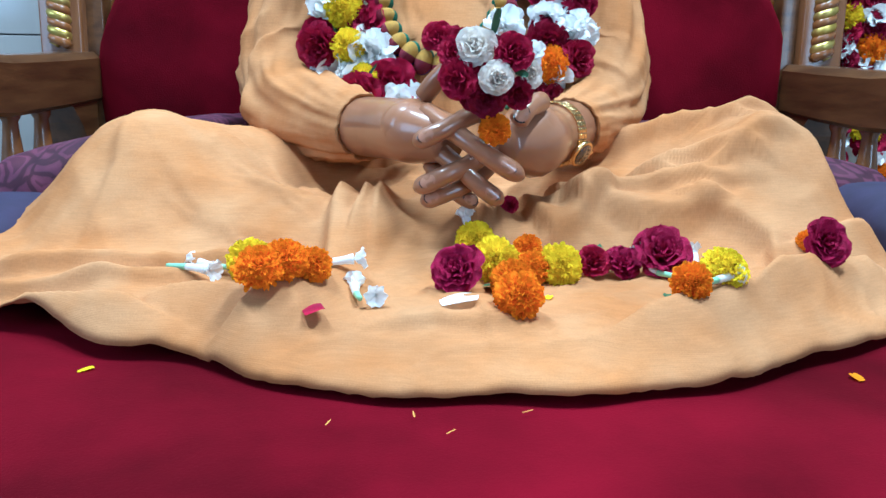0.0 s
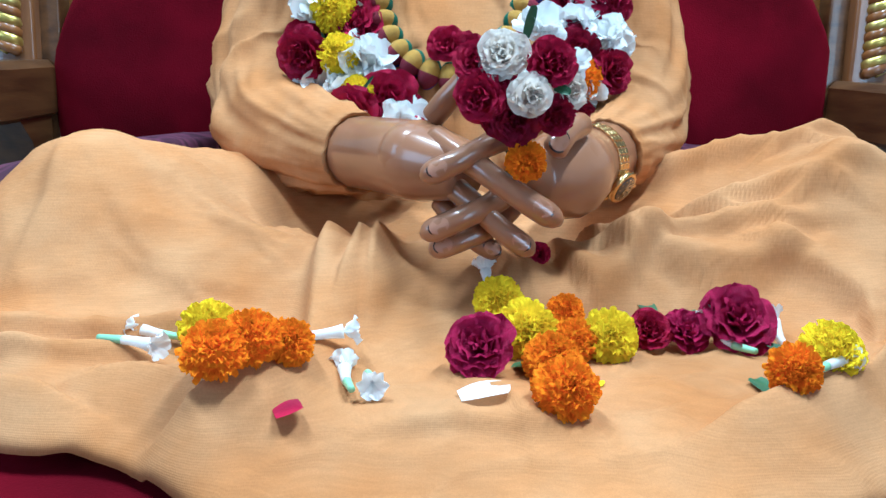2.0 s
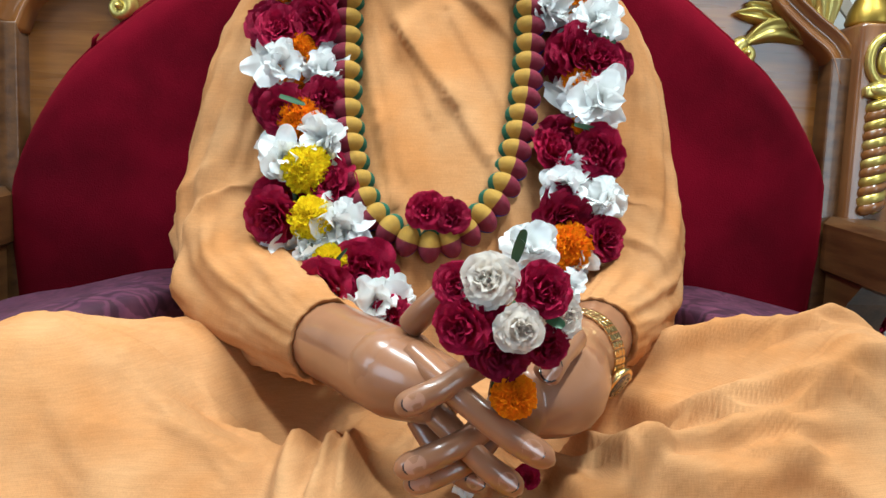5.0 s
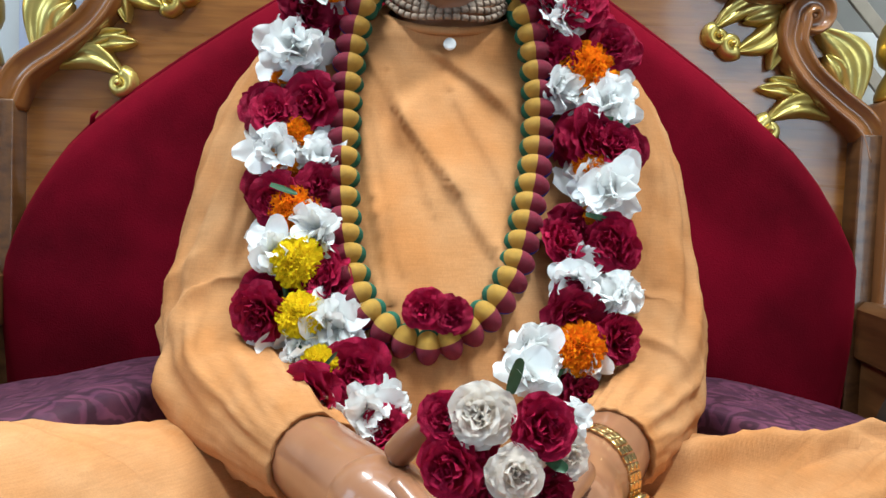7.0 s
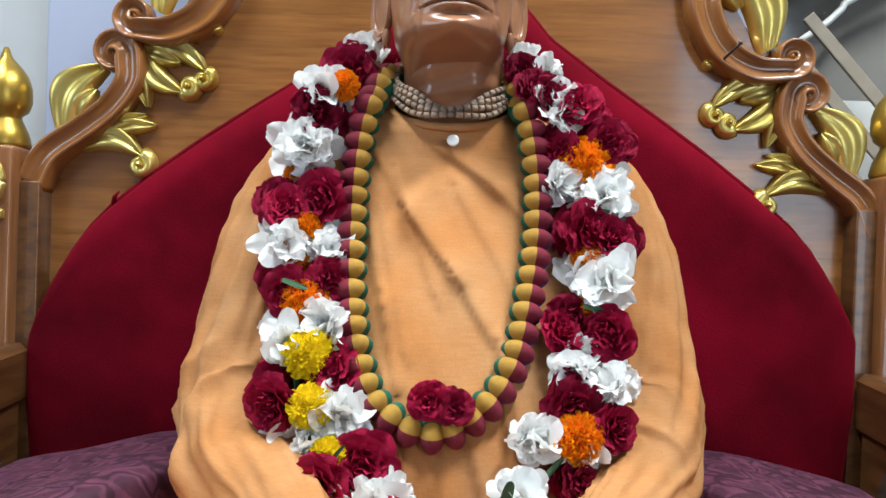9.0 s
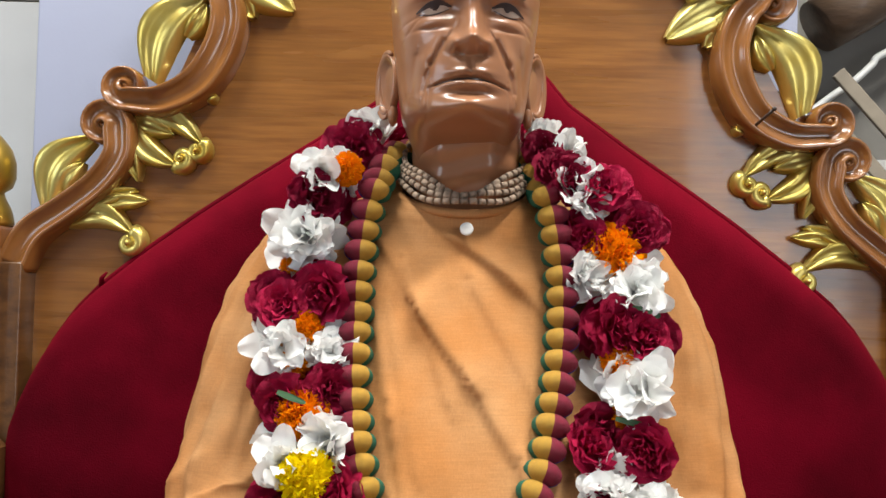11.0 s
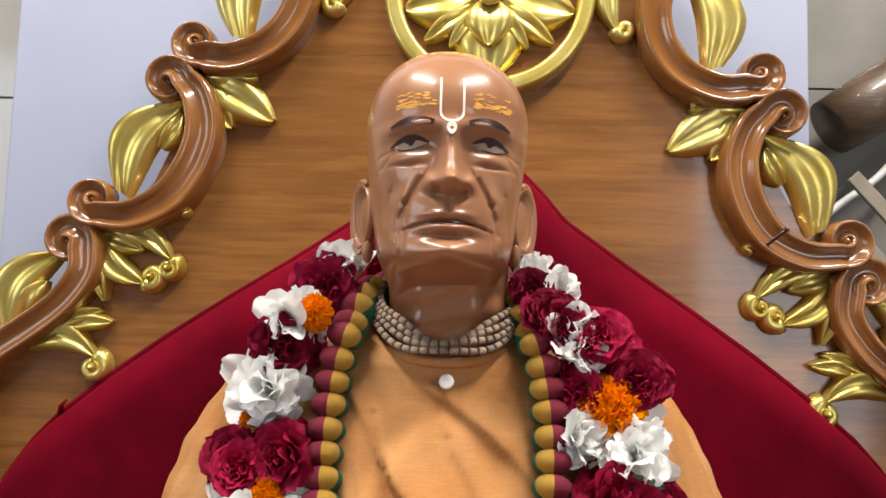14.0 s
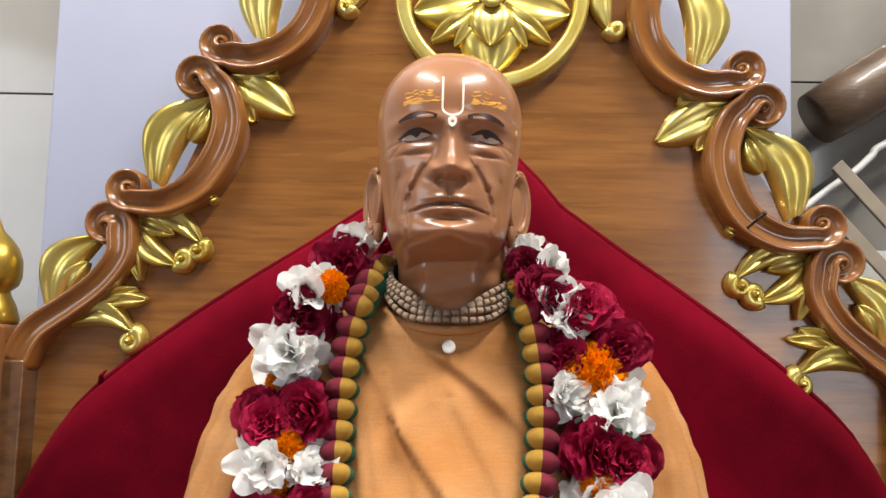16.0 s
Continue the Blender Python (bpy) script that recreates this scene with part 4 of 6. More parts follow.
def relax(P, steps):
    """Lets a slightly oversized cloth settle: edges keep their length, the bed holds it up, contact drags."""
    nv, nu = P.shape[0], P.shape[1]
    gx, gy = np.linspace(-0.53, 0.53, 213), np.linspace(-0.66, 0.08, 149)
    H = np.array([[bed(x, y) for x in gx] for y in gy])
    cx, cy = P[..., 0], P[..., 1] + 0.22
    rad = np.hypot(cx, cy) + 1e-4
    # spare width across the folds: most in the middle pleats, less over the knees
    spare = 0.03 + 0.12 * np.exp(-((cx + 0.09) / 0.09) ** 2) * (cy < -0.03) + 0.16 * np.exp(-((cx - 0.25) / 0.14) ** 2 - ((cy - 0.0) / 0.16) ** 2) + 0.10 * np.exp(-((cx + 0.33) / 0.10) ** 2 - ((cy + 0.18) / 0.10) ** 2)
    tx, ty = -cy / rad, cx / rad

    def cut(di, dj):
        a = (slice(max(0, -dj), nv - max(0, dj)), slice(max(0, -di), nu - max(0, di)))
        b = (slice(max(0, dj), nv - max(0, -dj)), slice(max(0, di), nu - max(0, -di)))
        return a, b

    flat0 = P.copy()
    flat0[..., 2] = 0.15 * np.array([[bed(p[0], p[1]) for p in row] for row in P]) + 0.85 * P[..., 2]
    links = []
    for di, dj, k in ((1, 0, 0.5), (0, 1, 0.5), (1, 1, 0.3), (1, -1, 0.3), (2, 0, 0.05), (0, 2, 0.05)):
        a, b = cut(di, dj)
        d = flat0[b] - flat0[a]
        L0 = np.linalg.norm(d, axis=-1)
        tang = ((d[..., 0] * tx[a] + d[..., 1] * ty[a]) / (L0 + 1e-9)) ** 2
        links.append((a, b, L0 * (1 + spare[a] * tang + (0.03 + 0.10 * np.exp(-((cy[a] + 0.22) / 0.09) ** 2)) * (1 - tang)), k))
    free = np.ones((nv, nu, 1))
    free[-1] = free[:, 0] = free[:, -1] = 0
    for it in range(steps):
        D = np.zeros_like(P)
        for a, b, L0, k in links:
            d = P[b] - P[a]
            l = np.linalg.norm(d, axis=-1) + 1e-9
            c = d * (k * 0.5 * (l - L0) / l * 0.62)[..., None]
            D[a] += c
            D[b] -= c
        D[..., 2] -= 0.00003
        Q = P + D * free
        fx = np.clip((Q[..., 0] - gx[0]) / (gx[1] - gx[0]), 0, len(gx) - 1.001)
        fy = np.clip((Q[..., 1] - gy[0]) / (gy[1] - gy[0]), 0, len(gy) - 1.001)
        i, j = fx.astype(int), fy.astype(int)
        fx, fy = fx - i, fy - j
        h = (H[j, i] * (1 - fx) + H[j, i + 1] * fx) * (1 - fy) + (H[j + 1, i] * (1 - fx) + H[j + 1, i + 1] * fx) * fy
        hit_ = Q[..., 2] < h + 0.0015
        Q[..., 0] = np.where(hit_, P[..., 0] * 0.6 + Q[..., 0] * 0.4, Q[..., 0])
        Q[..., 1] = np.where(hit_, P[..., 1] * 0.6 + Q[..., 1] * 0.4, Q[..., 1])
        Q[..., 2] = np.maximum(Q[..., 2], h)
        P = Q
    return P


LU, LV = 320, 226
CLOTH = relax(np.array([[lap_f(i / LU, j / LV) for i in range(LU + 1)] for j in range(LV + 1)]), 4)


def lap(x, y):
    """Height of the settled cloth."""
    d = (CLOTH[..., 0] - x) ** 2 + (CLOTH[..., 1] - y) ** 2
    return float(CLOTH[..., 2].reshape(-1)[int(d.argmin())])


bm = bmesh.new()
sheet(bm, lambda u, v: CLOTH[round(v * LV), round(u * LU)], LU, LV)
lp = part("lap_cloth", bm, M_robe, robe)
lp.modifiers.new("thick", "SOLIDIFY").thickness = 0.0015

# ---------------- statue ----------------
CH = 0.012


def table_of(zs, vs):
    """A smooth profile through a few heights."""
    zz = np.linspace(1.165, 1.320, 156)
    q = np.interp(zz, zs, vs)
    for _ in range(2):
        q = np.convolve(np.pad(q, 2, mode="edge"), np.ones(5) / 5, "valid")
    return zz, q


HZ, HWID = table_of([1.165, 1.182, 1.192, 1.200, 1.212, 1.228, 1.250, 1.277, 1.300, 1.320], [0.036, 0.045, 0.049, 0.0525, 0.0575, 0.0605, 0.0632, 0.0668, 0.0692, 0.0705])
_, HFRONT = table_of([1.165, 1.182, 1.192, 1.199, 1.206, 1.222, 1.245, 1.270, 1.290, 1.305, 1.320], [0.020, -0.010, -0.038, -0.072, -0.087, -0.084, -0.082, -0.080, -0.082, -0.087, -0.088])
_, HBACK = table_of([1.165, 1.190, 1.220, 1.250, 1.280, 1.320], [0.080, 0.084, 0.090, 0.096, 0.101, 0.104])

# (x, z) centre, spreads, relief; mirrored on both sides of the face
FEAT = [
    (0, 1.306, 0.012, 0.008, 0.0035), (0.031, 1.3065, 0.017, 0.0055, 0.0040), (0.0315, 1.2935, 0.0165, 0.0075, -0.0095), (0.017, 1.297, 0.0055, 0.007, -0.0035), (0.0315, 1.2940, 0.0125, 0.0062, 0.0072),
    (0.031, 1.3008, 0.014, 0.0012, -0.0012), (0.0325, 1.2835, 0.0135, 0.0040, 0.0024), (0.035, 1.2770, 0.0125, 0.0018, -0.0024), (0.047, 1.272, 0.012, 0.012, 0.0034), (0.056, 1.317, 0.010, 0.016, -0.0025),
    (0, 1.2635, 0.0075, 0.0055, 0.0035), (0.0155, 1.2615, 0.0052, 0.0062, 0.0085), (0.0098, 1.2548, 0.0040, 0.0026, -0.0075), (0, 1.2425, 0.023, 0.011, 0.0060), (0.0045, 1.2440, 0.0022, 0.006, 0.0010), (0, 1.2440, 0.0022, 0.006, -0.0014),
    (0.008, 1.2372, 0.011, 0.0030, 0.0030), (0, 1.2272, 0.0165, 0.0036, 0.0048), (0, 1.2198, 0.020, 0.0034, -0.0042), (0, 1.2100, 0.0155, 0.0075, 0.0075), (0.0, 1.2065, 0.003, 0.003, -0.0006), (0.041, 1.211, 0.012, 0.011, 0.0030), (0.052, 1.240, 0.010, 0.014, -0.0025),
]
# creases on each side: start, end, width, depth
CREASE = [((0.0225, 1.2650), (0.0335, 1.2470), 0.0022, 0.0040), ((0.0335, 1.2470), (0.0395, 1.2240), 0.0022, 0.0034), ((0.0345, 1.2250), (0.0360, 1.2080), 0.0020, 0.0026), ((0.046, 1.2560), (0.050, 1.2250), 0.0022, 0.0016), ((0.0455, 1.2860), (0.055, 1.2760), 0.0014, 0.0012), ((0.0455, 1.2890), (0.057, 1.2860), 0.0014, 0.0012)]


def head_section(z):
    if z > 1.320:
        q = min(1.0, (z - 1.320) / 0.080)
        k = max(0.0, 1 - q ** 2.15) ** (1 / 2.15)
        return 0.0705 * k, CH - (CH + 0.088) * k ** 0.92, CH + 0.092 * k
    return float(np.interp(z, HZ, HWID)), float(np.interp(z, HZ, HFRONT)), float(np.interp(z, HZ, HBACK))


def relief(x, z):
    """Height of the carved features over the plain front of the head."""
    ax = abs(x)
    g = sum(h * math.exp(-((ax - fx) / sx) ** 2 - ((z - fz) / sz) ** 2) for fx, fz, sx, sz, h in FEAT)
    if 1.248 < z < 1.310:
        t = max(0.0, min(1.0, (1.306 - z) / 0.043))
        hgt = 0.0035 + 0.0205 * t ** 1.15
        if z < 1.2625:
            hgt *= max(0.0, 1 - ((1.2625 - z) / 0.0105) ** 2)
        if z > 1.300:
            hgt *= (1.310 - z) / 0.010
        g += hgt * math.exp(-(ax / (0.0062 + 0.0058 * t ** 1.6)) ** 2.5)
    if ax < 0.034:
        zm = 1.2322 - 0.0052 * (ax / 0.031) ** 2.2
        g -= 0.0052 * math.exp(-((z - zm) / 0.0013) ** 2) * min(1.0, (0.034 - ax) / 0.006)
    for p, q, wd, am in CREASE:
        d, t = seg_d(ax, z, p, q)
        g -= 0.65 * am * math.exp(-(d / wd) ** 2) - 0.45 * am * math.exp(-((d + 2.6 * wd) / (2.4 * wd)) ** 2)
    return g


YAW = math.radians(4.0)


def turned(x, y, z):
    z = z + 0.005 if z < 1.310 else 1.315 + (z - 1.310) * 0.867
    return Vector((-0.0045 + x * math.cos(YAW) - (y - CH) * math.sin(YAW), CH + x * math.sin(YAW) + (y - CH) * math.cos(YAW), z))


def head_f(th, z):
    """The head, section by section; th -90 degrees looks to -y."""
    w, f, bk = head_section(z)
    c, s_ = math.cos(th), math.sin(th)
    e = 2 / 2.25
    x = w * math.copysign(abs(c) ** e, c)
    y = CH + (CH - f if s_ < 0 else bk - CH) * math.copysign(abs(s_) ** e, s_)
    if s_ < 0:
        y -= relief(x, z) * min(1.0, -s_ * 1.7)
    return turned(x, y, z)


def head_uv(u, v):
    w = (u - 0.5) * 2
    z = 1.170 + 0.150 * v / 0.76 if v < 0.76 else 1.320 + 0.080 * math.sin(math.pi / 2 * 0.985 * (v - 0.76) / 0.24)
    return head_f(-math.pi / 2 + math.pi * (0.50 * w + 0.50 * w ** 3), z)


bm = bmesh.new()
rows_ = sheet(bm, head_uv, 230, 250, True)
fan(bm, rows_[0])
fan(bm, rows_[-1])
# neck, with two soft cords
def neck_f(u, v):
    a = 2 * math.pi * u
    z = 1.125 + 0.145 * v
    r = 0.0525 + 0.004 * (1 - v) ** 3
    r += 0.003 * math.exp(-((abs(((a - 1.5 * math.pi + math.pi) % (2 * math.pi)) - math.pi) - 0.45) / 0.16) ** 2)
    r += 0.0020 * math.sin(z * 260 + 2 * math.sin(2 * a)) * max(0, -math.sin(a))
    return (0.001 + r * math.cos(a), 0.056 - 0.018 * min(1, v * 2.2) + r * 1.02 * math.sin(a) - 0.010 * v, z)
sheet(bm, neck_f, 90, 40, True)
# ears
for sx in (-1, 1):
    def ear_f(u, v, sx=sx):
        a, ph = 2 * math.pi * u, math.pi * v
        rr = math.sin(ph)
        y = 0.019 * rr * math.cos(a)
        z = (0.030 if math.sin(a) > 0 else 0.034) * rr * math.sin(a)
        rim = rr ** 6
        x = 0.0045 * math.cos(ph) * (1 + 1.2 * rim) + 0.006 * rim + (-0.003 if v < 0.45 and rr < 0.75 else 0)
        return Vector((-0.006 + sx * (0.0675 + x + 0.55 * y), 0.016 + y, 1.252 + z))
    sheet(bm, ear_f, 36, 20, True)
    tube(bm, [(-0.006 + sx * (0.0715 + 0.008 * math.cos(t)), 0.016 + 0.0185 * math.cos(t), 1.254 + 0.029 * math.sin(t)) for t in (-1.9 + 4.0 * i / 24 for i in range(25))], [0.0022 + 0.0022 * math.sin(math.pi * i / 24) for i in range(25)], 8)
    ball(bm, (-0.006 + sx * 0.0645, 0.008, 1.222), (0.005, 0.008, 0.012), 12)


def on_head(x, z, off):
    """A point on the face over (x, z), lifted by off."""
    w, f, _ = head_section(z)
    c = min(0.98, abs(x) / w)
    s_ = (1 - c ** 2.25) ** (1 / 2.25)
    y = CH - (CH - f) * s_ - relief(x, z) * min(1.0, (s_ ** 1.125) * 1.7)
    n = Vector((x / w, y - CH, 0)).normalized()
    return turned(x + n.x * off, y + n.y * off, z)


def strip(pts, w, mi, off=0.0006):
    """A painted line on the face."""
    n = len(pts)
    va, vb = [], []
    for i, (x, z) in enumerate(pts):
        x0, z0 = pts[max(0, i - 1)]
        x1, z1 = pts[min(n - 1, i + 1)]
        l = math.hypot(x1 - x0, z1 - z0)
        nx_, nz_ = -(z1 - z0) / l, (x1 - x0) / l
        ww = w[i] if isinstance(w, (list, tuple)) else w
        va.append(bm.verts.new(on_head(x + nx_ * ww, z + nz_ * ww, off)))
        vb.append(bm.verts.new(on_head(x - nx_ * ww, z - nz_ * ww, off)))
    for i in range(n - 1):
        bm.faces.new((va[i], va[i + 1], vb[i + 1], vb[i])).material_index = mi


for sx in (-1, 1):
    # clay lines, brow, white of the eye, iris, upper and lower lid
    strip([(sx * 0.0085, 1.3505 - 0.0030 * i) for i in range(12)] + [(sx * (0.0085 - 0.0085 * (1 - math.cos(k * 0.39))), 1.3175 - 0.0085 * math.sin(k * 0.39)) for k in range(1, 5)], 0.0009, 2)
    strip([(sx * (0.0130 + 0.0026 * i), 1.3085 + 0.0050 * math.sin(i / 13 * 2.5) - 0.00040 * i) for i in range(14)], [0.0010 + 0.0028 * math.sin(math.pi * min(1, (i + 1.5) / 14)) for i in range(14)], 1)
    strip([(sx * (0.0185 + 0.0021 * i), 1.2935 + 0.0008 * math.sin(math.pi * i / 12) - 0.00012 * i) for i in range(13)], [0.0002 + 0.0041 * math.sin(math.pi * i / 12) for i in range(13)], 5, 0.0004)
    strip([(sx * 0.0305 - 0.0044 + 0.0008 * i, 1.2944) for i in range(12)], [0.0042 * math.sqrt(max(0.01, 1 - ((i - 5.5) / 5.6) ** 2)) for i in range(12)], 1, 0.0007)
    strip([(sx * (0.0165 + 0.0025 * i), 1.2942 + 0.0054 * math.sin(math.pi * (i + 0.6) / 13.5) - 0.00030 * i) for i in range(13)], [0.0006 + 0.0017 * math.sin(math.pi * i / 12) for i in range(13)], 1, 0.0009)
    strip([(sx * (0.0185 + 0.0022 * i), 1.2930 - 0.0030 * math.sin(math.pi * i / 12) - 0.00020 * i) for i in range(13)], [0.0002 + 0.0004 * math.sin(math.pi * i / 12) for i in range(13)], 1, 0.0007)
    for j in range(46):
        x0, z0 = sx * (0.015 + 0.030 * random.random()), 1.3225 + (0.014 * random.random() if j % 3 else 0.004 * random.random())
        strip([(x0, z0), (x0 + 0.0018 + 0.002 * random.random(), z0 + 0.0014 * random.uniform(-1, 1)), (x0 + 0.0055, z0 + 0.0012 * random.uniform(-1, 1))], [0.0003, 0.0009 * random.random() + 0.0003, 0.0002], 3, 0.0004)
strip([(0, 1.2985), (0, 1.3005), (0, 1.3035), (0, 1.3065), (0, 1.3085)], [0.0008, 0.0026, 0.0036, 0.0032, 0.0008], 2, 0.0008)
strip([(-0.030 + 0.004 * i, 1.2322 - 0.0052 * abs((i - 7.5) / 7.75) ** 2.2) for i in range(16)], [0.0002 + 0.0005 * math.sin(math.pi * i / 15) for i in range(16)], 1, 0.0002)

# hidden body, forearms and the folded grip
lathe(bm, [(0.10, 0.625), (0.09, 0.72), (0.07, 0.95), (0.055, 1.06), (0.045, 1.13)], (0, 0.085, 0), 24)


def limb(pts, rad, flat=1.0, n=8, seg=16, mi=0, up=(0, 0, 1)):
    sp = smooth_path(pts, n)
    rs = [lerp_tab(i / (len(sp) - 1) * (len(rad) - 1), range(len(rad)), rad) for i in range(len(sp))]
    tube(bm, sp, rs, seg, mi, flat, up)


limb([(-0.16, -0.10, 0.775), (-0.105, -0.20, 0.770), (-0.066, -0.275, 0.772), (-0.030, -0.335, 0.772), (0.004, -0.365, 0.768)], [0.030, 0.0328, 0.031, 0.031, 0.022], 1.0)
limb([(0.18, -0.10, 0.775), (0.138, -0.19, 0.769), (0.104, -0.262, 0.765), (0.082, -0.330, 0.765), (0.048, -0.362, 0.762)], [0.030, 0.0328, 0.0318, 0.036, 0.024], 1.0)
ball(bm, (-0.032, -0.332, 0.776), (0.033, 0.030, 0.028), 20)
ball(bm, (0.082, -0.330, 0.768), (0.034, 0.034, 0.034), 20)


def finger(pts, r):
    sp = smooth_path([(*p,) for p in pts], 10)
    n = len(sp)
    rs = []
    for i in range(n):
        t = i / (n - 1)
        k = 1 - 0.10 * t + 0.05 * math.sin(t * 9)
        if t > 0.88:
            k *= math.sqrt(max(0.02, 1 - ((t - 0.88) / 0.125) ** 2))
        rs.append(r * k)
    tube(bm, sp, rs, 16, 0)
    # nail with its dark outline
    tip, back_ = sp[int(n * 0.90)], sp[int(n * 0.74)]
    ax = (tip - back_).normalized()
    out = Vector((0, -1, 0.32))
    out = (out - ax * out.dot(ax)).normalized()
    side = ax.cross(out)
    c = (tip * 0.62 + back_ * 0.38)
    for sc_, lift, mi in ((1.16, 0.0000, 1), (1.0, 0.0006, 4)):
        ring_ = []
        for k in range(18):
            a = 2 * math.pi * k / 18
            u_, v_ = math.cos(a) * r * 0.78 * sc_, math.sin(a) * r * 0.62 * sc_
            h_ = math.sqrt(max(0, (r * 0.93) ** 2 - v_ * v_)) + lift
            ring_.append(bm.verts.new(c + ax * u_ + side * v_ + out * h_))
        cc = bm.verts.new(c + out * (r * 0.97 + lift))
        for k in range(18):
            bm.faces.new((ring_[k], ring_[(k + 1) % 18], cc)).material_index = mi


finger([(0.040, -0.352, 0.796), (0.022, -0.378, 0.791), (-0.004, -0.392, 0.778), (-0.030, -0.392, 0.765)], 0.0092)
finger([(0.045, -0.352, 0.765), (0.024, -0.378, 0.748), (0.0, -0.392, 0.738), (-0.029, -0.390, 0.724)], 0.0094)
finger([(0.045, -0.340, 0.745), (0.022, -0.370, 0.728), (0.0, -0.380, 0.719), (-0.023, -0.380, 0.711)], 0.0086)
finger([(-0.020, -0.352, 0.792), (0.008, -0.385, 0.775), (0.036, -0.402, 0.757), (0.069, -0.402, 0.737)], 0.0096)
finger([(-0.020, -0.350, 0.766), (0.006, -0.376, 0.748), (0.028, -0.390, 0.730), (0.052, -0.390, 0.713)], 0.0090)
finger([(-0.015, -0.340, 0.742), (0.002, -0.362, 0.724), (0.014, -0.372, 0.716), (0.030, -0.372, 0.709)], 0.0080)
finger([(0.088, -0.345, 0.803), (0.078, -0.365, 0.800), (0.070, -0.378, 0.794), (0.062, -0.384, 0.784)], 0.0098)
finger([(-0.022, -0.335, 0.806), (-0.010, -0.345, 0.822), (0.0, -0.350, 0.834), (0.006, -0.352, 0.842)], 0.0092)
statue = part("statue", bm, [M_skin, M_ink, M_chalk, M_ochre, M_nail, M_sclera])
tagged(statue, "glossy painted resin statue seated cross-legged in prayerful repose", "statue")

# ---------------- flowers ----------------
def petal(bm, base, out, up, ln, w, cup, ruffle, rnd, mi=0, nu=4, nv=4, root=None, point=0.0):
    """One soft petal: starts at base, leans along out, cupped about its length, with a ruffled lip."""
    out, up = out.normalized(), up.normalized()
    side = out.cross(up).normalized()
    ph = rnd.random() * 6

    def f(u, v):
        s = (u - 0.5) * 2
        ww = w * (0.35 + 0.65 * math.sin(math.pi * min(1, 0.18 + 0.62 * v))) * (1 - point * v ** 3)
        lip = ruffle * v * v * math.sin(s * 4 + ph) + ruffle * 0.5 * v * math.sin(s * 9 + ph * 2)
        tip = ln * (v - 0.10 * v * s * s)
        c = cup * (math.sin(v * 2.3) * 0.55)
        return Vector(base) + out * tip + side * (s * ww) + up * (c + cup * 0.5 * s * s * v + lip)

    if root is None:
        sheet(bm, f, nu, nv, mi=mi)
        return
    rows = [[bm.verts.new(f(i / nu, j / nv)) for i in range(nu + 1)] for j in range(1, nv + 1)]
    for i in range(nu):
        bm.faces.new((root, rows[0][i + 1], rows[0][i])).material_index = mi
    for a, b in zip(rows, rows[1:]):
        for i in range(nu):
            bm.faces.new((a[i], a[i + 1], b[i + 1], b[i])).material_index = mi


def rose_mesh(name, m, seed, open_=1.0):
    """A rose of unit radius facing +z: a tight furled heart and rows of opening petals."""
    rnd = random.Random(seed)
    bm = bmesh.new()
    root = bm.verts.new((0, 0, -0.1))
    for ring_, (n, r0, lean, ln, w) in enumerate(((4, 0.03, 82, 0.50, 0.26), (5, 0.09, 74, 0.56, 0.34), (6, 0.17, 62, 0.62, 0.42), (7, 0.24, 46, 0.70, 0.46), (7, 0.28, 26, 0.76, 0.50), (7, 0.26, 4, 0.80, 0.50))):
        for k in range(n):
            a = 2 * math.pi * (k + 0.37 * ring_) / n + rnd.uniform(-0.2, 0.2)
            el = math.radians(lean * open_ + rnd.uniform(-9, 9))
            rad = Vector((math.cos(a), math.sin(a), 0))
            d = rad * math.cos(el) + Vector((0, 0, 1)) * math.sin(el)
            upv = -rad * math.sin(el) + Vector((0, 0, 1)) * math.cos(el)
            petal(bm, rad * r0 + Vector((0, 0, 0.06 - 0.03 * ring_)), d, upv, ln * rnd.uniform(0.88, 1.1), w * rnd.uniform(0.9, 1.15), 0.20 * rnd.uniform(0.6, 1.4), rnd.uniform(0.05, 0.12), rnd, nu=6, nv=5, root=root)
    return mesh_of(name, bm, m)


def loose_mesh(name, m, seed, n=22):
    """A bunch of broad loose petals, unit radius, facing +z."""
    rnd = random.Random(seed)
    bm = bmesh.new()
    for k in range(n):
        a = 2.4 * k + rnd.uniform(-0.4, 0.4)
        el = math.radians(-4 + 70 * (1 - k / n) ** 1.2 + rnd.uniform(-14, 14))
        rad = Vector((math.cos(a), math.sin(a), 0))
        d = rad * math.cos(el) + Vector((0, 0, 1)) * math.sin(el)
        upv = (-rad * math.sin(el) + Vector((0, 0, 1)) * math.cos(el) + Vector((rnd.uniform(-0.8, 0.8), rnd.uniform(-0.8, 0.8), 0)))
        upv = upv - d * upv.dot(d)
        root = bm.verts.new(rad * 0.10 + Vector((0, 0, -0.1)))
        petal(bm, rad * rnd.uniform(0.1, 0.3) + Vector((0, 0, rnd.uniform(-0.05, 0.25))), d, upv, rnd.uniform(0.60, 0.98), rnd.uniform(0.30, 0.50), rnd.uniform(-0.24, 0.34), rnd.uniform(0.03, 0.08), rnd, nu=7, nv=6, root=root, point=rnd.uniform(0.0, 0.35))
    return mesh_of(name, bm, m)


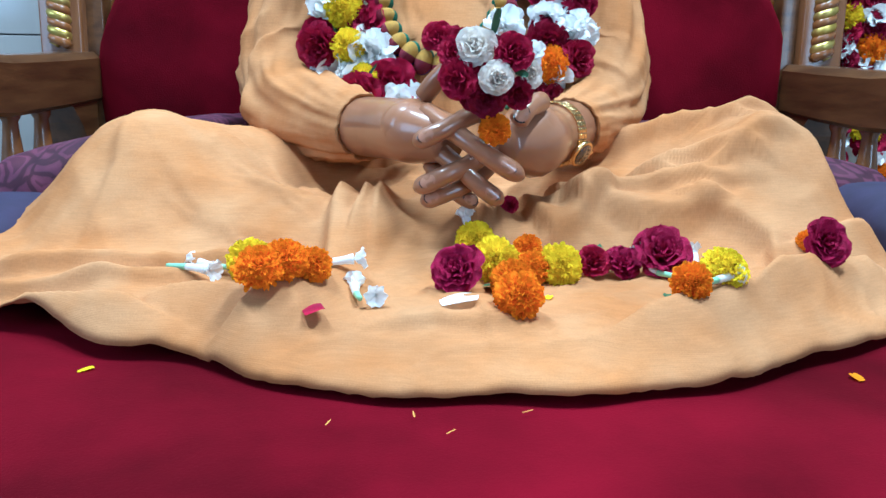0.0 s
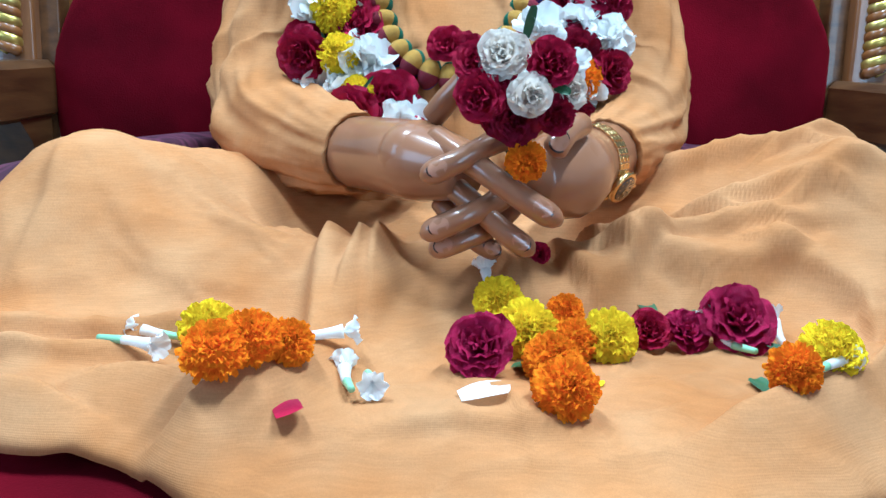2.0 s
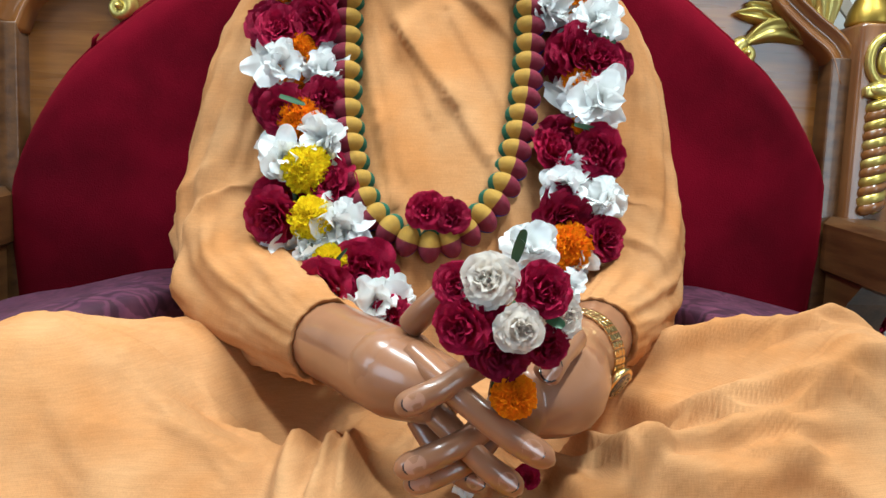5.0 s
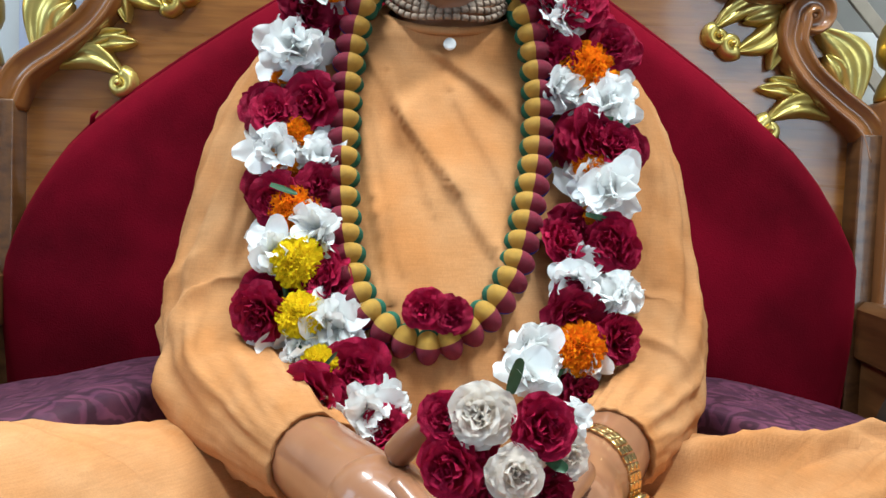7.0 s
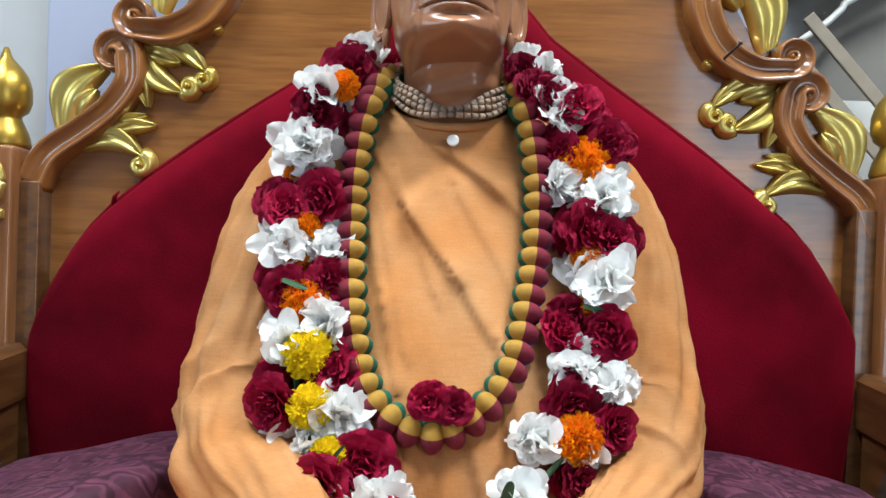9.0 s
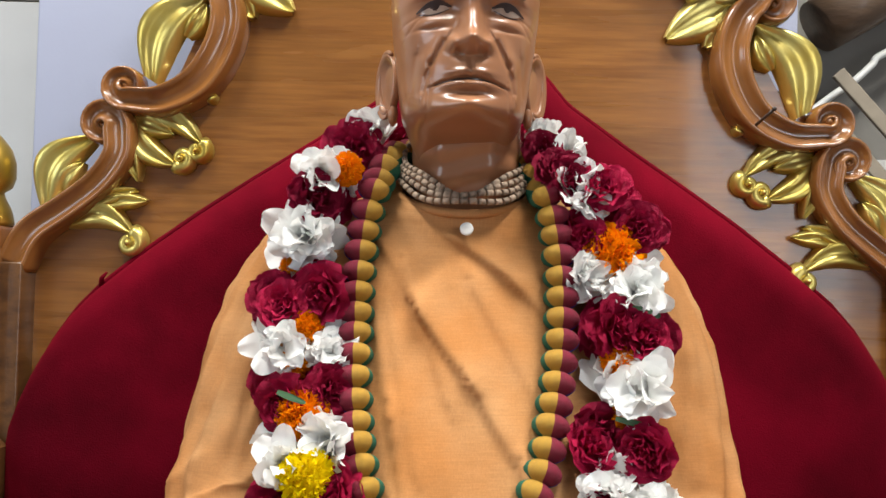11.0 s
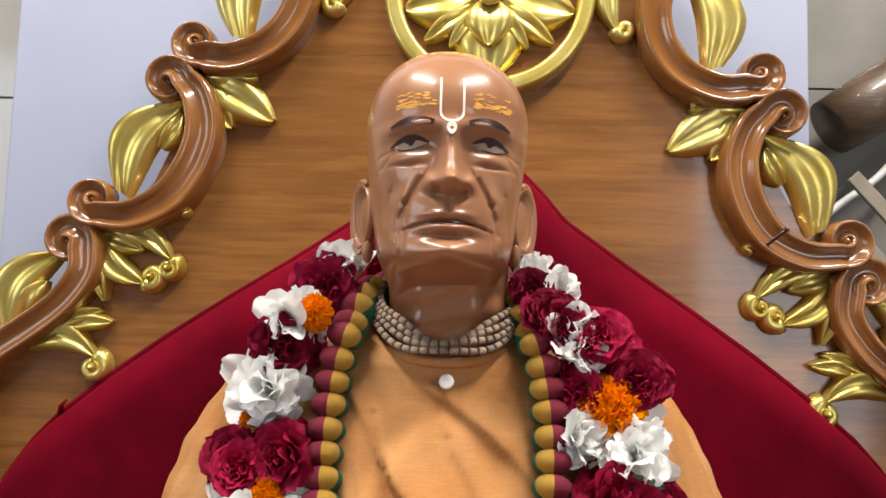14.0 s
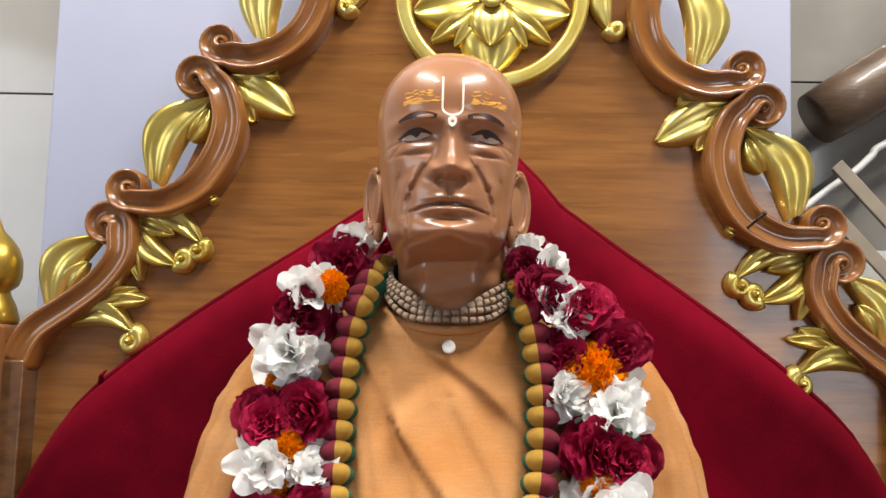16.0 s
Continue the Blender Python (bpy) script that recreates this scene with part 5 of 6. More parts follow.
def marigold_mesh(name, m, seed):
    """A full marigold head, unit radius: a dome of many crimped florets."""
    rnd = random.Random(seed)
    bm = bmesh.new()
    ga = math.pi * (3 - math.sqrt(5))
    n = 230
    root = bm.verts.new((0, 0, -0.1))
    for k in range(n):
        t = (k + 0.5) / n
        el = math.pi / 2 - t * 1.95
        a = k * ga
        rad = Vector((math.cos(a), math.sin(a), 0))
        d = rad * math.cos(el) + Vector((0, 0, 1)) * math.sin(el)
        upv = -rad * math.sin(el) + Vector((0, 0, 1)) * math.cos(el)
        d.z *= 0.82
        petal(bm, d * 0.72 + Vector((0, 0, -0.08)), (d + Vector((rnd.uniform(-.35, .35), rnd.uniform(-.35, .35), rnd.uniform(-.3, .3)))), upv, rnd.uniform(0.26, 0.46), 0.14, rnd.uniform(-0.14, 0.18), 0.085, rnd, nu=4, nv=3, root=root)
    ball(bm, (0, 0, -0.08), (0.84, 0.84, 0.70), 16)
    return mesh_of(name, bm, m)


ROSE = [rose_mesh("rose", M_rose, s, o) for s, o in ((1, 1.0), (2, 0.85), (3, 1.05), (4, 0.9))]
PINK = [rose_mesh("rose", M_magenta, s, o) for s, o in ((11, 0.8), (12, 0.7))]
CREAM = [rose_mesh("rose", M_cream, s, o) for s, o in ((21, 1.0), (22, 1.1))]
LOOSE = [loose_mesh("white_flower", M_white, s) for s in (31, 32, 33, 34)]
MARI_O = [marigold_mesh("marigold", M_orange, s) for s in (41, 42)]
MARI_Y = [marigold_mesh("marigold", M_yellow, s) for s in (51, 52)]
KIND = {"r": ("rose", ROSE), "w": ("white_flower", LOOSE), "o": ("marigold", MARI_O), "y": ("marigold", MARI_Y), "p": ("rose", PINK), "c": ("rose", CREAM)}
frnd = random.Random(7)


def bloom(kind, loc, r, facing, parent=None, spin=None, squash=1.0):
    """Places one flower head that faces a direction."""
    name, meshes = KIND[kind]
    q = Vector(facing).to_track_quat("Z", "Y").to_matrix().to_4x4()
    m = Matrix.Translation(loc) @ q @ Matrix.Rotation(frnd.random() * 6.28 if spin is None else spin, 4, "Z") @ Matrix.Diagonal((r, r, r * squash, 1))
    return part(name, meshes[frnd.randrange(len(meshes))], None, parent, at=m)


def leaf_blade(bm, a, b, w):
    a, b = Vector(a), Vector(b)
    petal(bm, a, b - a, Vector((0, -1, 0.3)), (b - a).length, w, w * 0.6, w * 0.2, frnd, nu=4, nv=6)


# long garland of roses, white petals and marigolds: kind, x, z, radius
LEFT = [('w', -0.104, 1.21, 0.018),
    ('r', -0.118, 1.19, 0.022),
    ('w', -0.131, 1.159, 0.022),
    ('o', -0.118, 1.165, 0.012),
    ('r', -0.145, 1.135, 0.024),
    ('o', -0.152, 1.121, 0.011),
    ('w', -0.155, 1.099, 0.029),
    ('o', -0.171, 1.074, 0.009),
    ('r', -0.195, 1.044, 0.02),
    ('r', -0.142, 1.046, 0.025),
    ('o', -0.149, 1.019, 0.013),
    ('w', -0.176, 1.004, 0.022),
    ('w', -0.123, 1.003, 0.018),
    ('o', -0.158, 0.988, 0.011),
    ('r', -0.17, 0.966, 0.023),
    ('r', -0.121, 0.968, 0.019),
    ('o', -0.143, 0.949, 0.018),
    ('w', -0.16, 0.915, 0.022),
    ('w', -0.127, 0.925, 0.023),
    ('y', -0.133, 0.903, 0.018),
    ('r', -0.161, 0.869, 0.023),
    ('r', -0.108, 0.89, 0.022),
    ('y', -0.124, 0.86, 0.016),
    ('w', -0.138, 0.828, 0.022),
    ('w', -0.093, 0.852, 0.023),
    ('y', -0.102, 0.823, 0.012),
    ('r', -0.104, 0.799, 0.022),
    ('r', -0.065, 0.814, 0.023),
    ('w', -0.089, 0.792, 0.012),
    ('w', -0.051, 0.793, 0.018),
    ('r', -0.039, 0.782, 0.015)]
RIGHT = [('w', 0.076, 1.207, 0.013),
    ('r', 0.073, 1.192, 0.014),
    ('w', 0.106, 1.191, 0.016),
    ('r', 0.094, 1.169, 0.019),
    ('w', 0.112, 1.154, 0.019),
    ('r', 0.151, 1.147, 0.022),
    ('r', 0.122, 1.114, 0.019),
    ('r', 0.181, 1.118, 0.02),
    ('o', 0.148, 1.095, 0.022),
    ('w', 0.123, 1.071, 0.02),
    ('w', 0.168, 1.066, 0.025),
    ('r', 0.144, 1.023, 0.025),
    ('r', 0.2, 1.017, 0.021),
    ('o', 0.152, 0.999, 0.015),
    ('w', 0.154, 0.975, 0.029),
    ('o', 0.153, 0.951, 0.011),
    ('r', 0.128, 0.939, 0.02),
    ('r', 0.164, 0.93, 0.022),
    ('r', 0.204, 0.918, 0.014),
    ('w', 0.141, 0.904, 0.022),
    ('w', 0.178, 0.883, 0.019),
    ('r', 0.131, 0.872, 0.023),
    ('r', 0.164, 0.848, 0.019),
    ('o', 0.131, 0.841, 0.018),
    ('w', 0.096, 0.837, 0.019),
    ('w', 0.133, 0.828, 0.018),
    ('r', 0.124, 0.806, 0.016),
    ('w', 0.145, 0.804, 0.009)]
garland = thing("flower_garland", "long garland of crimson roses, white petals and marigolds on the statue", "garland", (0, 0, 0.8))
for k, x, z, r in LEFT + RIGHT:
    lift = 0.042 if k in "oy" else 0.020
    zz = min(z, 1.155)
    y = min(lerp_tab(zz, ZT, FRONT) + 0.085 * (abs(x) / 0.2) ** 2.5 - lift, chest_y(x, zz) - 0.010) + max(0, z - 1.155) * 0.9
    if abs(x) > 0.15:
        y = min(y, lerp_tab(z, [0.80, 0.83, 0.90, 0.99, 1.06, 1.12], [-0.10, -0.085, -0.045, -0.015, -0.002, 0.02]) - 0.012)
    if z < 0.80:
        y -= 0.035
    x *= 0.93 if abs(x) > 0.08 else 1.0
    x = max(-0.172, min(0.172, x))
    bloom(k, (x, y, z), r * (1.34 if k == "r" else 1.26 if k in "oy" else 1.42), (frnd.uniform(-0.4, 0.4) + (-0.25 if x < 0 else 0.25), -1, frnd.uniform(-0.05, 0.6)), garland)
for k, x, z, r in LEFT + RIGHT:
    # a second, deeper bloom fills each bunch
    if k in "rw" and z < 1.19:
        xx = max(-0.160, min(0.160, x * 0.93 + frnd.uniform(-0.014, 0.014)))
        y = min(lerp_tab(min(z, 1.155), ZT, FRONT), chest_y(xx, min(z, 1.155))) - 0.006 - (0.03 if z < 0.80 else 0)
        if abs(xx) > 0.14:
            y = min(y, lerp_tab(z, [0.80, 0.83, 0.90, 0.99, 1.06, 1.12], [-0.10, -0.085, -0.045, -0.015, -0.002, 0.02]))
        bloom(k, (xx, y, z + frnd.uniform(-0.012, 0.006)), r * 1.2, (frnd.uniform(-0.8, 0.8), -1, frnd.uniform(-0.2, 0.7)), garland)
for sx in (-1, 1):
    # round the back of the neck
    for i, k in enumerate("rwrwr"):
        a = math.radians(20 + i * 16)
        bloom(k, (sx * 0.105 * math.cos(a), 0.055 + 0.06 * math.sin(a), 1.205 + 0.008 * math.sin(i)), 0.021, (sx * math.cos(a), math.sin(a) * 0.6 - 0.4, 0.5), garland)
    bm = bmesh.new()
    sp = smooth_path([(sx * 0.06, 0.12, 1.19), (sx * 0.11, 0.06, 1.19), (sx * 0.145, 0.005, 1.12), (sx * 0.15, -0.02, 1.02), (sx * 0.145, -0.065, 0.93), (sx * 0.12, -0.125, 0.84), (sx * 0.07, -0.165, 0.79)], 8)
    tube(bm, sp, 0.003, 6)
    part("string", bm, M_leaf, garland)
for a, b, w in (((-0.15, -0.10, 0.970), (-0.125, -0.105, 0.962), 0.006), ((-0.096, -0.165, 0.815), (-0.078, -0.175, 0.838), 0.004), ((0.150, -0.05, 1.045), (0.175, -0.05, 1.038), 0.009), ((0.13, -0.09, 0.955), (0.16, -0.09, 0.948), 0.006), ((-0.155, -0.05, 1.030), (-0.13, -0.05, 1.018), 0.006)):
    bm = bmesh.new()
    leaf_blade(bm, a, b, w * 0.45)
    part("leaf", bm, M_leaf, garland)

# garland of thread-wound beads, four colours round each bead
beads = thing("bead_garland", "garland of maroon and mustard thread-wound beads with green and blue edges", "garland", (0, 0, 0.85))
bp = smooth_path([(-0.050, 0.085, 1.195), (-0.072, 0.045, 1.185), (-0.081, 0.005, 1.158), (-0.090, 0, 1.120), (-0.094, 0, 1.07), (-0.093, 0, 1.02), (-0.090, 0, 0.965), (-0.079, 0, 0.905), (-0.056, 0, 0.860), (-0.006, 0, 0.838), (0.038, 0, 0.860),
                  (0.066, 0, 0.90), (0.079, 0, 0.952), (0.088, 0, 1.012), (0.089, 0, 1.075), (0.081, 0, 1.13), (0.070, 0.01, 1.162), (0.062, 0.05, 1.186), (0.045, 0.088, 1.195)], 24)
bp = [Vector((p.x, p.y if p.z > 1.15 else chest_y(p.x, p.z) - 0.013, p.z)) for p in bp]
bm = bmesh.new()
res = bmesh.ops.create_uvsphere(bm, u_segments=24, v_segments=12, radius=1.0)
for f in bm.faces:
    c = f.calc_center_median()
    a = math.degrees(math.atan2(c.y, c.x)) % 360
    f.material_index = 1 if 24 <= a < 93 else 0 if 93 <= a < 165 else 3 if 165 <= a < 270 else 2
for v in bm.verts:
    v.co.z *= 0.74 if abs(v.co.z) < 0.9 else 0.80
bead_mesh = mesh_of("bead", bm, [M_maroon, M_mustard, M_bottle, M_royal])
acc = 0.0
STEP = 0.0196
for i in range(1, len(bp)):
    acc += (bp[i] - bp[i - 1]).length
    if acc >= STEP:
        acc -= STEP
        t = (bp[min(i + 1, len(bp) - 1)] - bp[i - 1]).normalized()
        yv = Vector((0, -1, 0.0)) if bp[i].z < 1.165 else Vector((0, -0.6, 0.8))
        yv = (yv - t * yv.dot(t)).normalized()
        xv = yv.cross(t)
        m = Matrix((xv, yv, t)).transposed().to_4x4()
        ob = part("bead", bead_mesh, None, beads, at=Matrix.Translation(bp[i]) @ m @ Matrix.Diagonal((0.0165, 0.0165, 0.0145, 1)))
for x, z, r in ((-0.010, 0.870, 0.019), (0.013, 0.866, 0.017)):
    bloom("r", (x, chest_y(x, z) - 0.030, z), r, (0.05, -1, 0.25), beads)

# three strands of small wooden neck beads
neck = thing("neck_beads", "three strands of small pale wooden beads close round the statue's neck", "necklace", (0, 0.03, 1.17))
bm = bmesh.new()
lathe(bm, [(0.0016, -0.5), (0.0029, -0.38), (0.0029, 0.38), (0.0016, 0.5)], (0, 0, 0), 10)
TULSI = mesh_of("wooden_bead", bm, M_tulsi)
for s in range(4):
    pts = []
    for i in range(150):
        a = 2 * math.pi * i / 150
        rr = 0.0600 + 0.0016 * s
        pts.append(Vector((rr * math.cos(a), 0.036 + rr * math.sin(a), 1.188 - 0.0068 * s + 0.032 * math.sin(a) + 0.002 * math.sin(5 * a + s) - (0.006 * (2 - s) * max(0, -math.sin(a)) ** 6 if s < 3 else 0))))
    bm = bmesh.new()
    tube(bm, pts + pts[:1], 0.0008, 6, caps=False)
    strand = part("strand", bm, M_tulsi, neck)
    for i in range(0, 150, 3):
        p, q = pts[i], pts[(i + 3) % 150]
        part("wooden_bead", TULSI, None, strand, at=Matrix.Translation((p + q) / 2) @ (q - p).to_track_quat("Z", "Y").to_matrix().to_4x4() @ Matrix.Diagonal((1, 1, (q - p).length * 0.96, 1)))

# posy held in the grip
posy = thing("posy", "small posy of crimson and cream roses held by the statue", "posy", (0.04, -0.38, 0.80))
for k, x, y, z, r, f in (("c", 0.021, -0.405, 0.853, 0.021, (-0.2, -1, 0.3)), ("r", 0.058, -0.408, 0.848, 0.021, (0.25, -1, 0.25)), ("c", 0.042, -0.418, 0.824, 0.0175, (0.05, -1, 0.1)), ("r", 0.001, -0.398, 0.848, 0.017, (-0.5, -1, 0.3)),
                         ("r", 0.006, -0.405, 0.822, 0.021, (-0.4, -1, 0.0)), ("r", 0.032, -0.408, 0.805, 0.020, (-0.1, -1, -0.2)), ("r", 0.064, -0.402, 0.810, 0.017, (0.4, -1, -0.2)), ("c", 0.074, -0.398, 0.829, 0.016, (0.5, -1, 0.0)),
                         ("w", 0.050, -0.392, 0.873, 0.021, (0.1, -0.8, 0.6)), ("w", 0.078, -0.390, 0.850, 0.014, (0.7, -0.8, 0.3)), ("r", 0.018, -0.402, 0.834, 0.017, (-0.2, -1, 0.1)), ("r", 0.020, -0.404, 0.807, 0.015, (-0.2, -1, -0.1)), ("o", 0.042, -0.407, 0.775, 0.0155, (0.0, -1, 0.15))):
    bloom(k, (0.037 + (x - 0.037) * 0.88, y, 0.826 + (z - 0.826) * 0.9), r * 0.86, f, posy)
for a, b, w in (((0.038, -0.405, 0.862), (0.042, -0.412, 0.882), 0.006), ((0.058, -0.412, 0.830), (0.068, -0.416, 0.826), 0.006)):
    bm = bmesh.new()
    leaf_blade(bm, a, b, w * 0.55)
    part("leaf", bm, M_leaf, posy)
bm = bmesh.new()
for x in (0.01, 0.03, 0.05):
    tube(bm, smooth_path([(x, -0.395, 0.82), (0.035, -0.365, 0.78), (0.036, -0.345, 0.74)], 6), 0.0025, 6)
part("stem", bm, M_leaf, posy)

# ---------------- wristwatch ----------------
watch = thing("wristwatch", "gold wristwatch with a brown dial on the statue's wrist", "wristwatch", (0.119, -0.233, 0.77))
wc, wa = Vector((0.119, -0.233, 0.766)), Vector((0.68, 0.73, 0.03)).normalized()
wx = Vector((0, 0, 1)).cross(wa).normalized()
wz = wa.cross(wx)
for i in range(34):
    a = 2 * math.pi * i / 34
    rad = wx * math.cos(a) + wz * math.sin(a)
    tan = wa.cross(rad)
    m = Matrix((wa, tan, rad)).transposed().to_4x4()
    m.translation = wc + rad * 0.0345
    bm = bmesh.new()
    for off, w in ((-0.0052, 0.0022), (0, 0.0026), (0.0052, 0.0022)):
        box(bm, (off - w, -0.0028, -0.0011), (off + w, 0.0028, 0.0013), 0.0006)
    part("link", bm, M_watch, watch, at=m)
rad = Vector((0.80, -0.50, -0.50))
rad = (rad - wa * rad.dot(wa)).normalized()
tan = wa.cross(rad)
m = Matrix((wa, tan, rad)).transposed().to_4x4()
m.translation = wc + rad * 0.0355
bm = bmesh.new()
lathe(bm, [(0.0125, -0.001), (0.0150, 0.0008), (0.0155, 0.004), (0.0145, 0.0058), (0.0118, 0.0062), (0.0115, 0.0050)], (0, 0, 0), 36)
case = part("case", bm, M_watch, watch, at=m)
bm = bmesh.new()
lathe(bm, [(0.0117, 0.0051), (0.0117, 0.0066)], (0, 0, 0), 36)
dial = part("dial", bm, M_dial, watch, "brown dial", at=m)
bm = bmesh.new()
for i in range(12):
    a = 2 * math.pi * i / 12
    tube(bm, [(0.0085 * math.cos(a), 0.0085 * math.sin(a), 0.0067), (0.0105 * math.cos(a), 0.0105 * math.sin(a), 0.0067)], 0.0004, 6)
tube(bm, [(0, 0, 0.0069), (0.006, 0.002, 0.0069)], 0.0004, 6)
tube(bm, [(0, 0, 0.0071), (-0.003, 0.007, 0.0071)], 0.0004, 6)
part("hour_marks", bm, M_watch, watch, at=m)
bm = bmesh.new()
lathe(bm, [(0.002, -0.002), (0.0026, 0), (0.0026, 0.0028), (0.0018, 0.0036)], (0, 0, 0), 12)
part("crown", bm, M_watch, watch, at=m @ pose(0.0165, 0, 0.003, 0, 90, 0))

# ---------------- offerings scattered on the cloth ----------------
def scatter(kind, x, y, r, facing=(0, -0.5, 0.8), label="", dz=0.68):
    nm = {"r": "rose", "p": "rose", "o": "marigold", "y": "marigold", "w": "white_flower"}[kind]
    r *= 0.76
    ob = bloom(kind, (x, y, lap(x, y) + r * dz), r, facing)
    text = {"r": "dark crimson rose head lying on the orange cloth", "p": "wilted magenta rose head lying on the orange cloth", "o": "orange marigold head lying on the orange cloth", "y": "bright yellow marigold head lying on the orange cloth", "w": "crumpled white petals lying on the orange cloth"}[kind]
    return tagged(ob, label or text, nm.replace("_", " "), "offerings on the cloth")


for k, x, y, r, f in (("y", -0.168, -0.439, 0.026, (-0.2, -0.8, 0.6)), ("o", -0.124, -0.514, 0.023, (0, -0.5, 0.8)), ("o", -0.104, -0.502, 0.019, (0.4, -0.6, 0.7)), ("o", -0.141, -0.530, 0.024, (0, -0.4, 0.9)),
                      ("y", 0.027, -0.394, 0.023, (-0.2, -0.7, 0.7)), ("y", 0.043, -0.436, 0.027, (0.1, -0.9, 0.4)), ("o", 0.075, -0.401, 0.017, (0, -0.5, 0.8)), ("o", 0.076, -0.442, 0.020, (0.3, -0.6, 0.7)), ("o", 0.056, -0.474, 0.023, (0, -0.6, 0.8)),
                      ("o", 0.055, -0.530, 0.024, (0.2, -0.7, 0.7)), ("y", 0.099, -0.438, 0.025, (0.1, -0.8, 0.6)), ("p", 0.010, -0.476, 0.029, (-0.3, -0.7, 0.6)), ("r", 0.133, -0.412, 0.021, (0, -0.8, 0.5)), ("p", 0.160, -0.409, 0.022, (0.1, -0.6, 0.7)),
                      ("p", 0.195, -0.411, 0.034, (0.0, -0.7, 0.6)), ("o", 0.188, -0.520, 0.020, (-0.1, -0.9, 0.3)), ("y", 0.223, -0.492, 0.024, (0.2, -0.5, 0.8)), ("p", 0.335, -0.421, 0.028, (0.1, -0.9, 0.4)), ("o", 0.343, -0.371, 0.014, (-0.3, -0.8, 0.4)),
                      ("r", 0.062, -0.345, 0.012, (0, -0.9, 0.3))):
    scatter(k, x, y, r, f)


def tuberose(x, y, ang, ln, tilt=10, bent=0.2):
    """A white tuberose floret: pale green tube that bends into an open white star."""
    e = thing("tuberose", "white tuberose floret with pale green tube lying on cloth", "tuberose", (x, y, lap(x, y)), "offerings on the cloth")
    a = math.radians(ang)
    ln *= 0.82
    d = Vector((math.cos(a), math.sin(a), 0))
    s = Vector((-d.y, d.x, 0))
    z0 = lap(x, y) + 0.004
    pts = smooth_path([Vector((x, y, z0)) - d * ln * 0.6 - s * bent * ln * 0.4, Vector((x, y, z0 + 0.001)), Vector((x, y, z0 + math.tan(math.radians(tilt)) * ln * 0.4)) + d * ln * 0.4], 8)
    bm = bmesh.new()
    tube(bm, pts[:7], [0.0022 + 0.0008 * i / 7 for i in range(7)], 10)
    part("calyx", bm, M_stem, e, "pale green calyx")
    bm = bmesh.new()
    tube(bm, pts[6:], [0.0030 + 0.0016 * (i / (len(pts) - 7)) ** 2 for i in range(len(pts) - 6)], 10)
    part("floret_tube", bm, M_white, e)
    bm = bmesh.new()
    p = pts[-1]
    root = bm.verts.new(p)
    ax = (pts[-1] - pts[-4]).normalized()
    q = ax.to_track_quat("Z", "Y").to_matrix()
    for k in range(6):
        t = 2 * math.pi * k / 6
        r = q @ Vector((math.cos(t), math.sin(t), 0))
        petal(bm, p, r * 0.75 + ax * 0.6, ax - r * 0.5, 0.0125, 0.0046, 0.003, 0.0016, frnd, root=root)
    part("floret_star", bm, M_white, e)


tuberose(-0.209, -0.469, -28, 0.050, 4)
tuberose(-0.205, -0.428, 160, 0.035, 10)
tuberose(-0.090, -0.475, 12, 0.045, 10)
tuberose(-0.071, -0.501, 100, 0.032, 20)
tuberose(-0.056, -0.496, -84, 0.030, 12)
tuberose(0.185, -0.422, 120, 0.045, 40)
tuberose(0.229, -0.410, 95, 0.046, 40)
tuberose(0.214, -0.509, 30, 0.035, 10)
tuberose(0.022, -0.368, 100, 0.03, 40)


def small_bit(name, label, cat, m, x, y, w, ln, ang, z=None):
    bm = bmesh.new()
    petal(bm, (0, 0, 0), Vector((1, 0, 0.1)), Vector((0, 0, 1)), ln, w, w * 0.30, w * 0.10, frnd, nu=6, nv=6)
    ob = part(name, bm, m, at=pose(x, y, (max(lap(x + i * 0.2 * ln, y + j * 0.2 * ln) for i in (-1, 0, 1) for j in (-1, 0, 1)) if z is None else z) + 0.0008, 0, 0, ang))
    tagged(ob, label, cat, "offerings on the cloth")


small_bit("rose_petal", "single dark crimson rose petal lying on the orange cloth", "petal", M_rose, -0.105, -0.548, 0.009, 0.016, 20)
small_bit("white_petal", "single white petal lying on the orange cloth", "petal", M_white, -0.004, -0.517, 0.012, 0.030, 8)
small_bit("yellow_petal", "tiny yellow marigold petal lying on the orange cloth", "petal", M_yellow, 0.083, -0.485, 0.003, 0.008, 60)
small_bit("yellow_petal", "tiny yellow marigold petal lying on the red velvet", "petal", M_yellow, -0.268, -0.562, 0.003, 0.012, 30, SEAT + 0.004)
small_bit("orange_petal", "tiny orange marigold petal lying on the red velvet", "petal", M_orange, 0.310, -0.556, 0.004, 0.012, 110, SEAT + 0.004)
for x, y, a in ((-0.075, -0.655, 70), (0.0, -0.665, 40), (-0.02, -0.64, 100), (0.05, -0.63, 20)):
    small_bit("dry_stamen", "tiny dry stamen lying on the red velvet", "stamen", M_ochre, x, y, 0.0005, 0.008, a, SEAT + 0.006)
for x, y, ang, ln in ((0.142, -0.384, 100, 0.03), (0.165, -0.382, 60, 0.02), (0.032, -0.462, -20, 0.024), (0.240, -0.440, 150, 0.035), (0.190, -0.496, 110, 0.022), (0.346, -0.388, 40, 0.02)):
    small_bit("green_leaf", "small dark green leaf lying among the flowers", "leaf", M_leaf, x, y, 0.007, ln, ang)

# ---------------- beyond the throne ----------------
bm = bmesh.new()
tube(bm, [Vector((0.558, 0.54, 1.478)).lerp(Vector((1.15, 0.54, 1.86)), i / 10) for i in range(11)], [0.044] + [0.047] * 10, 20)
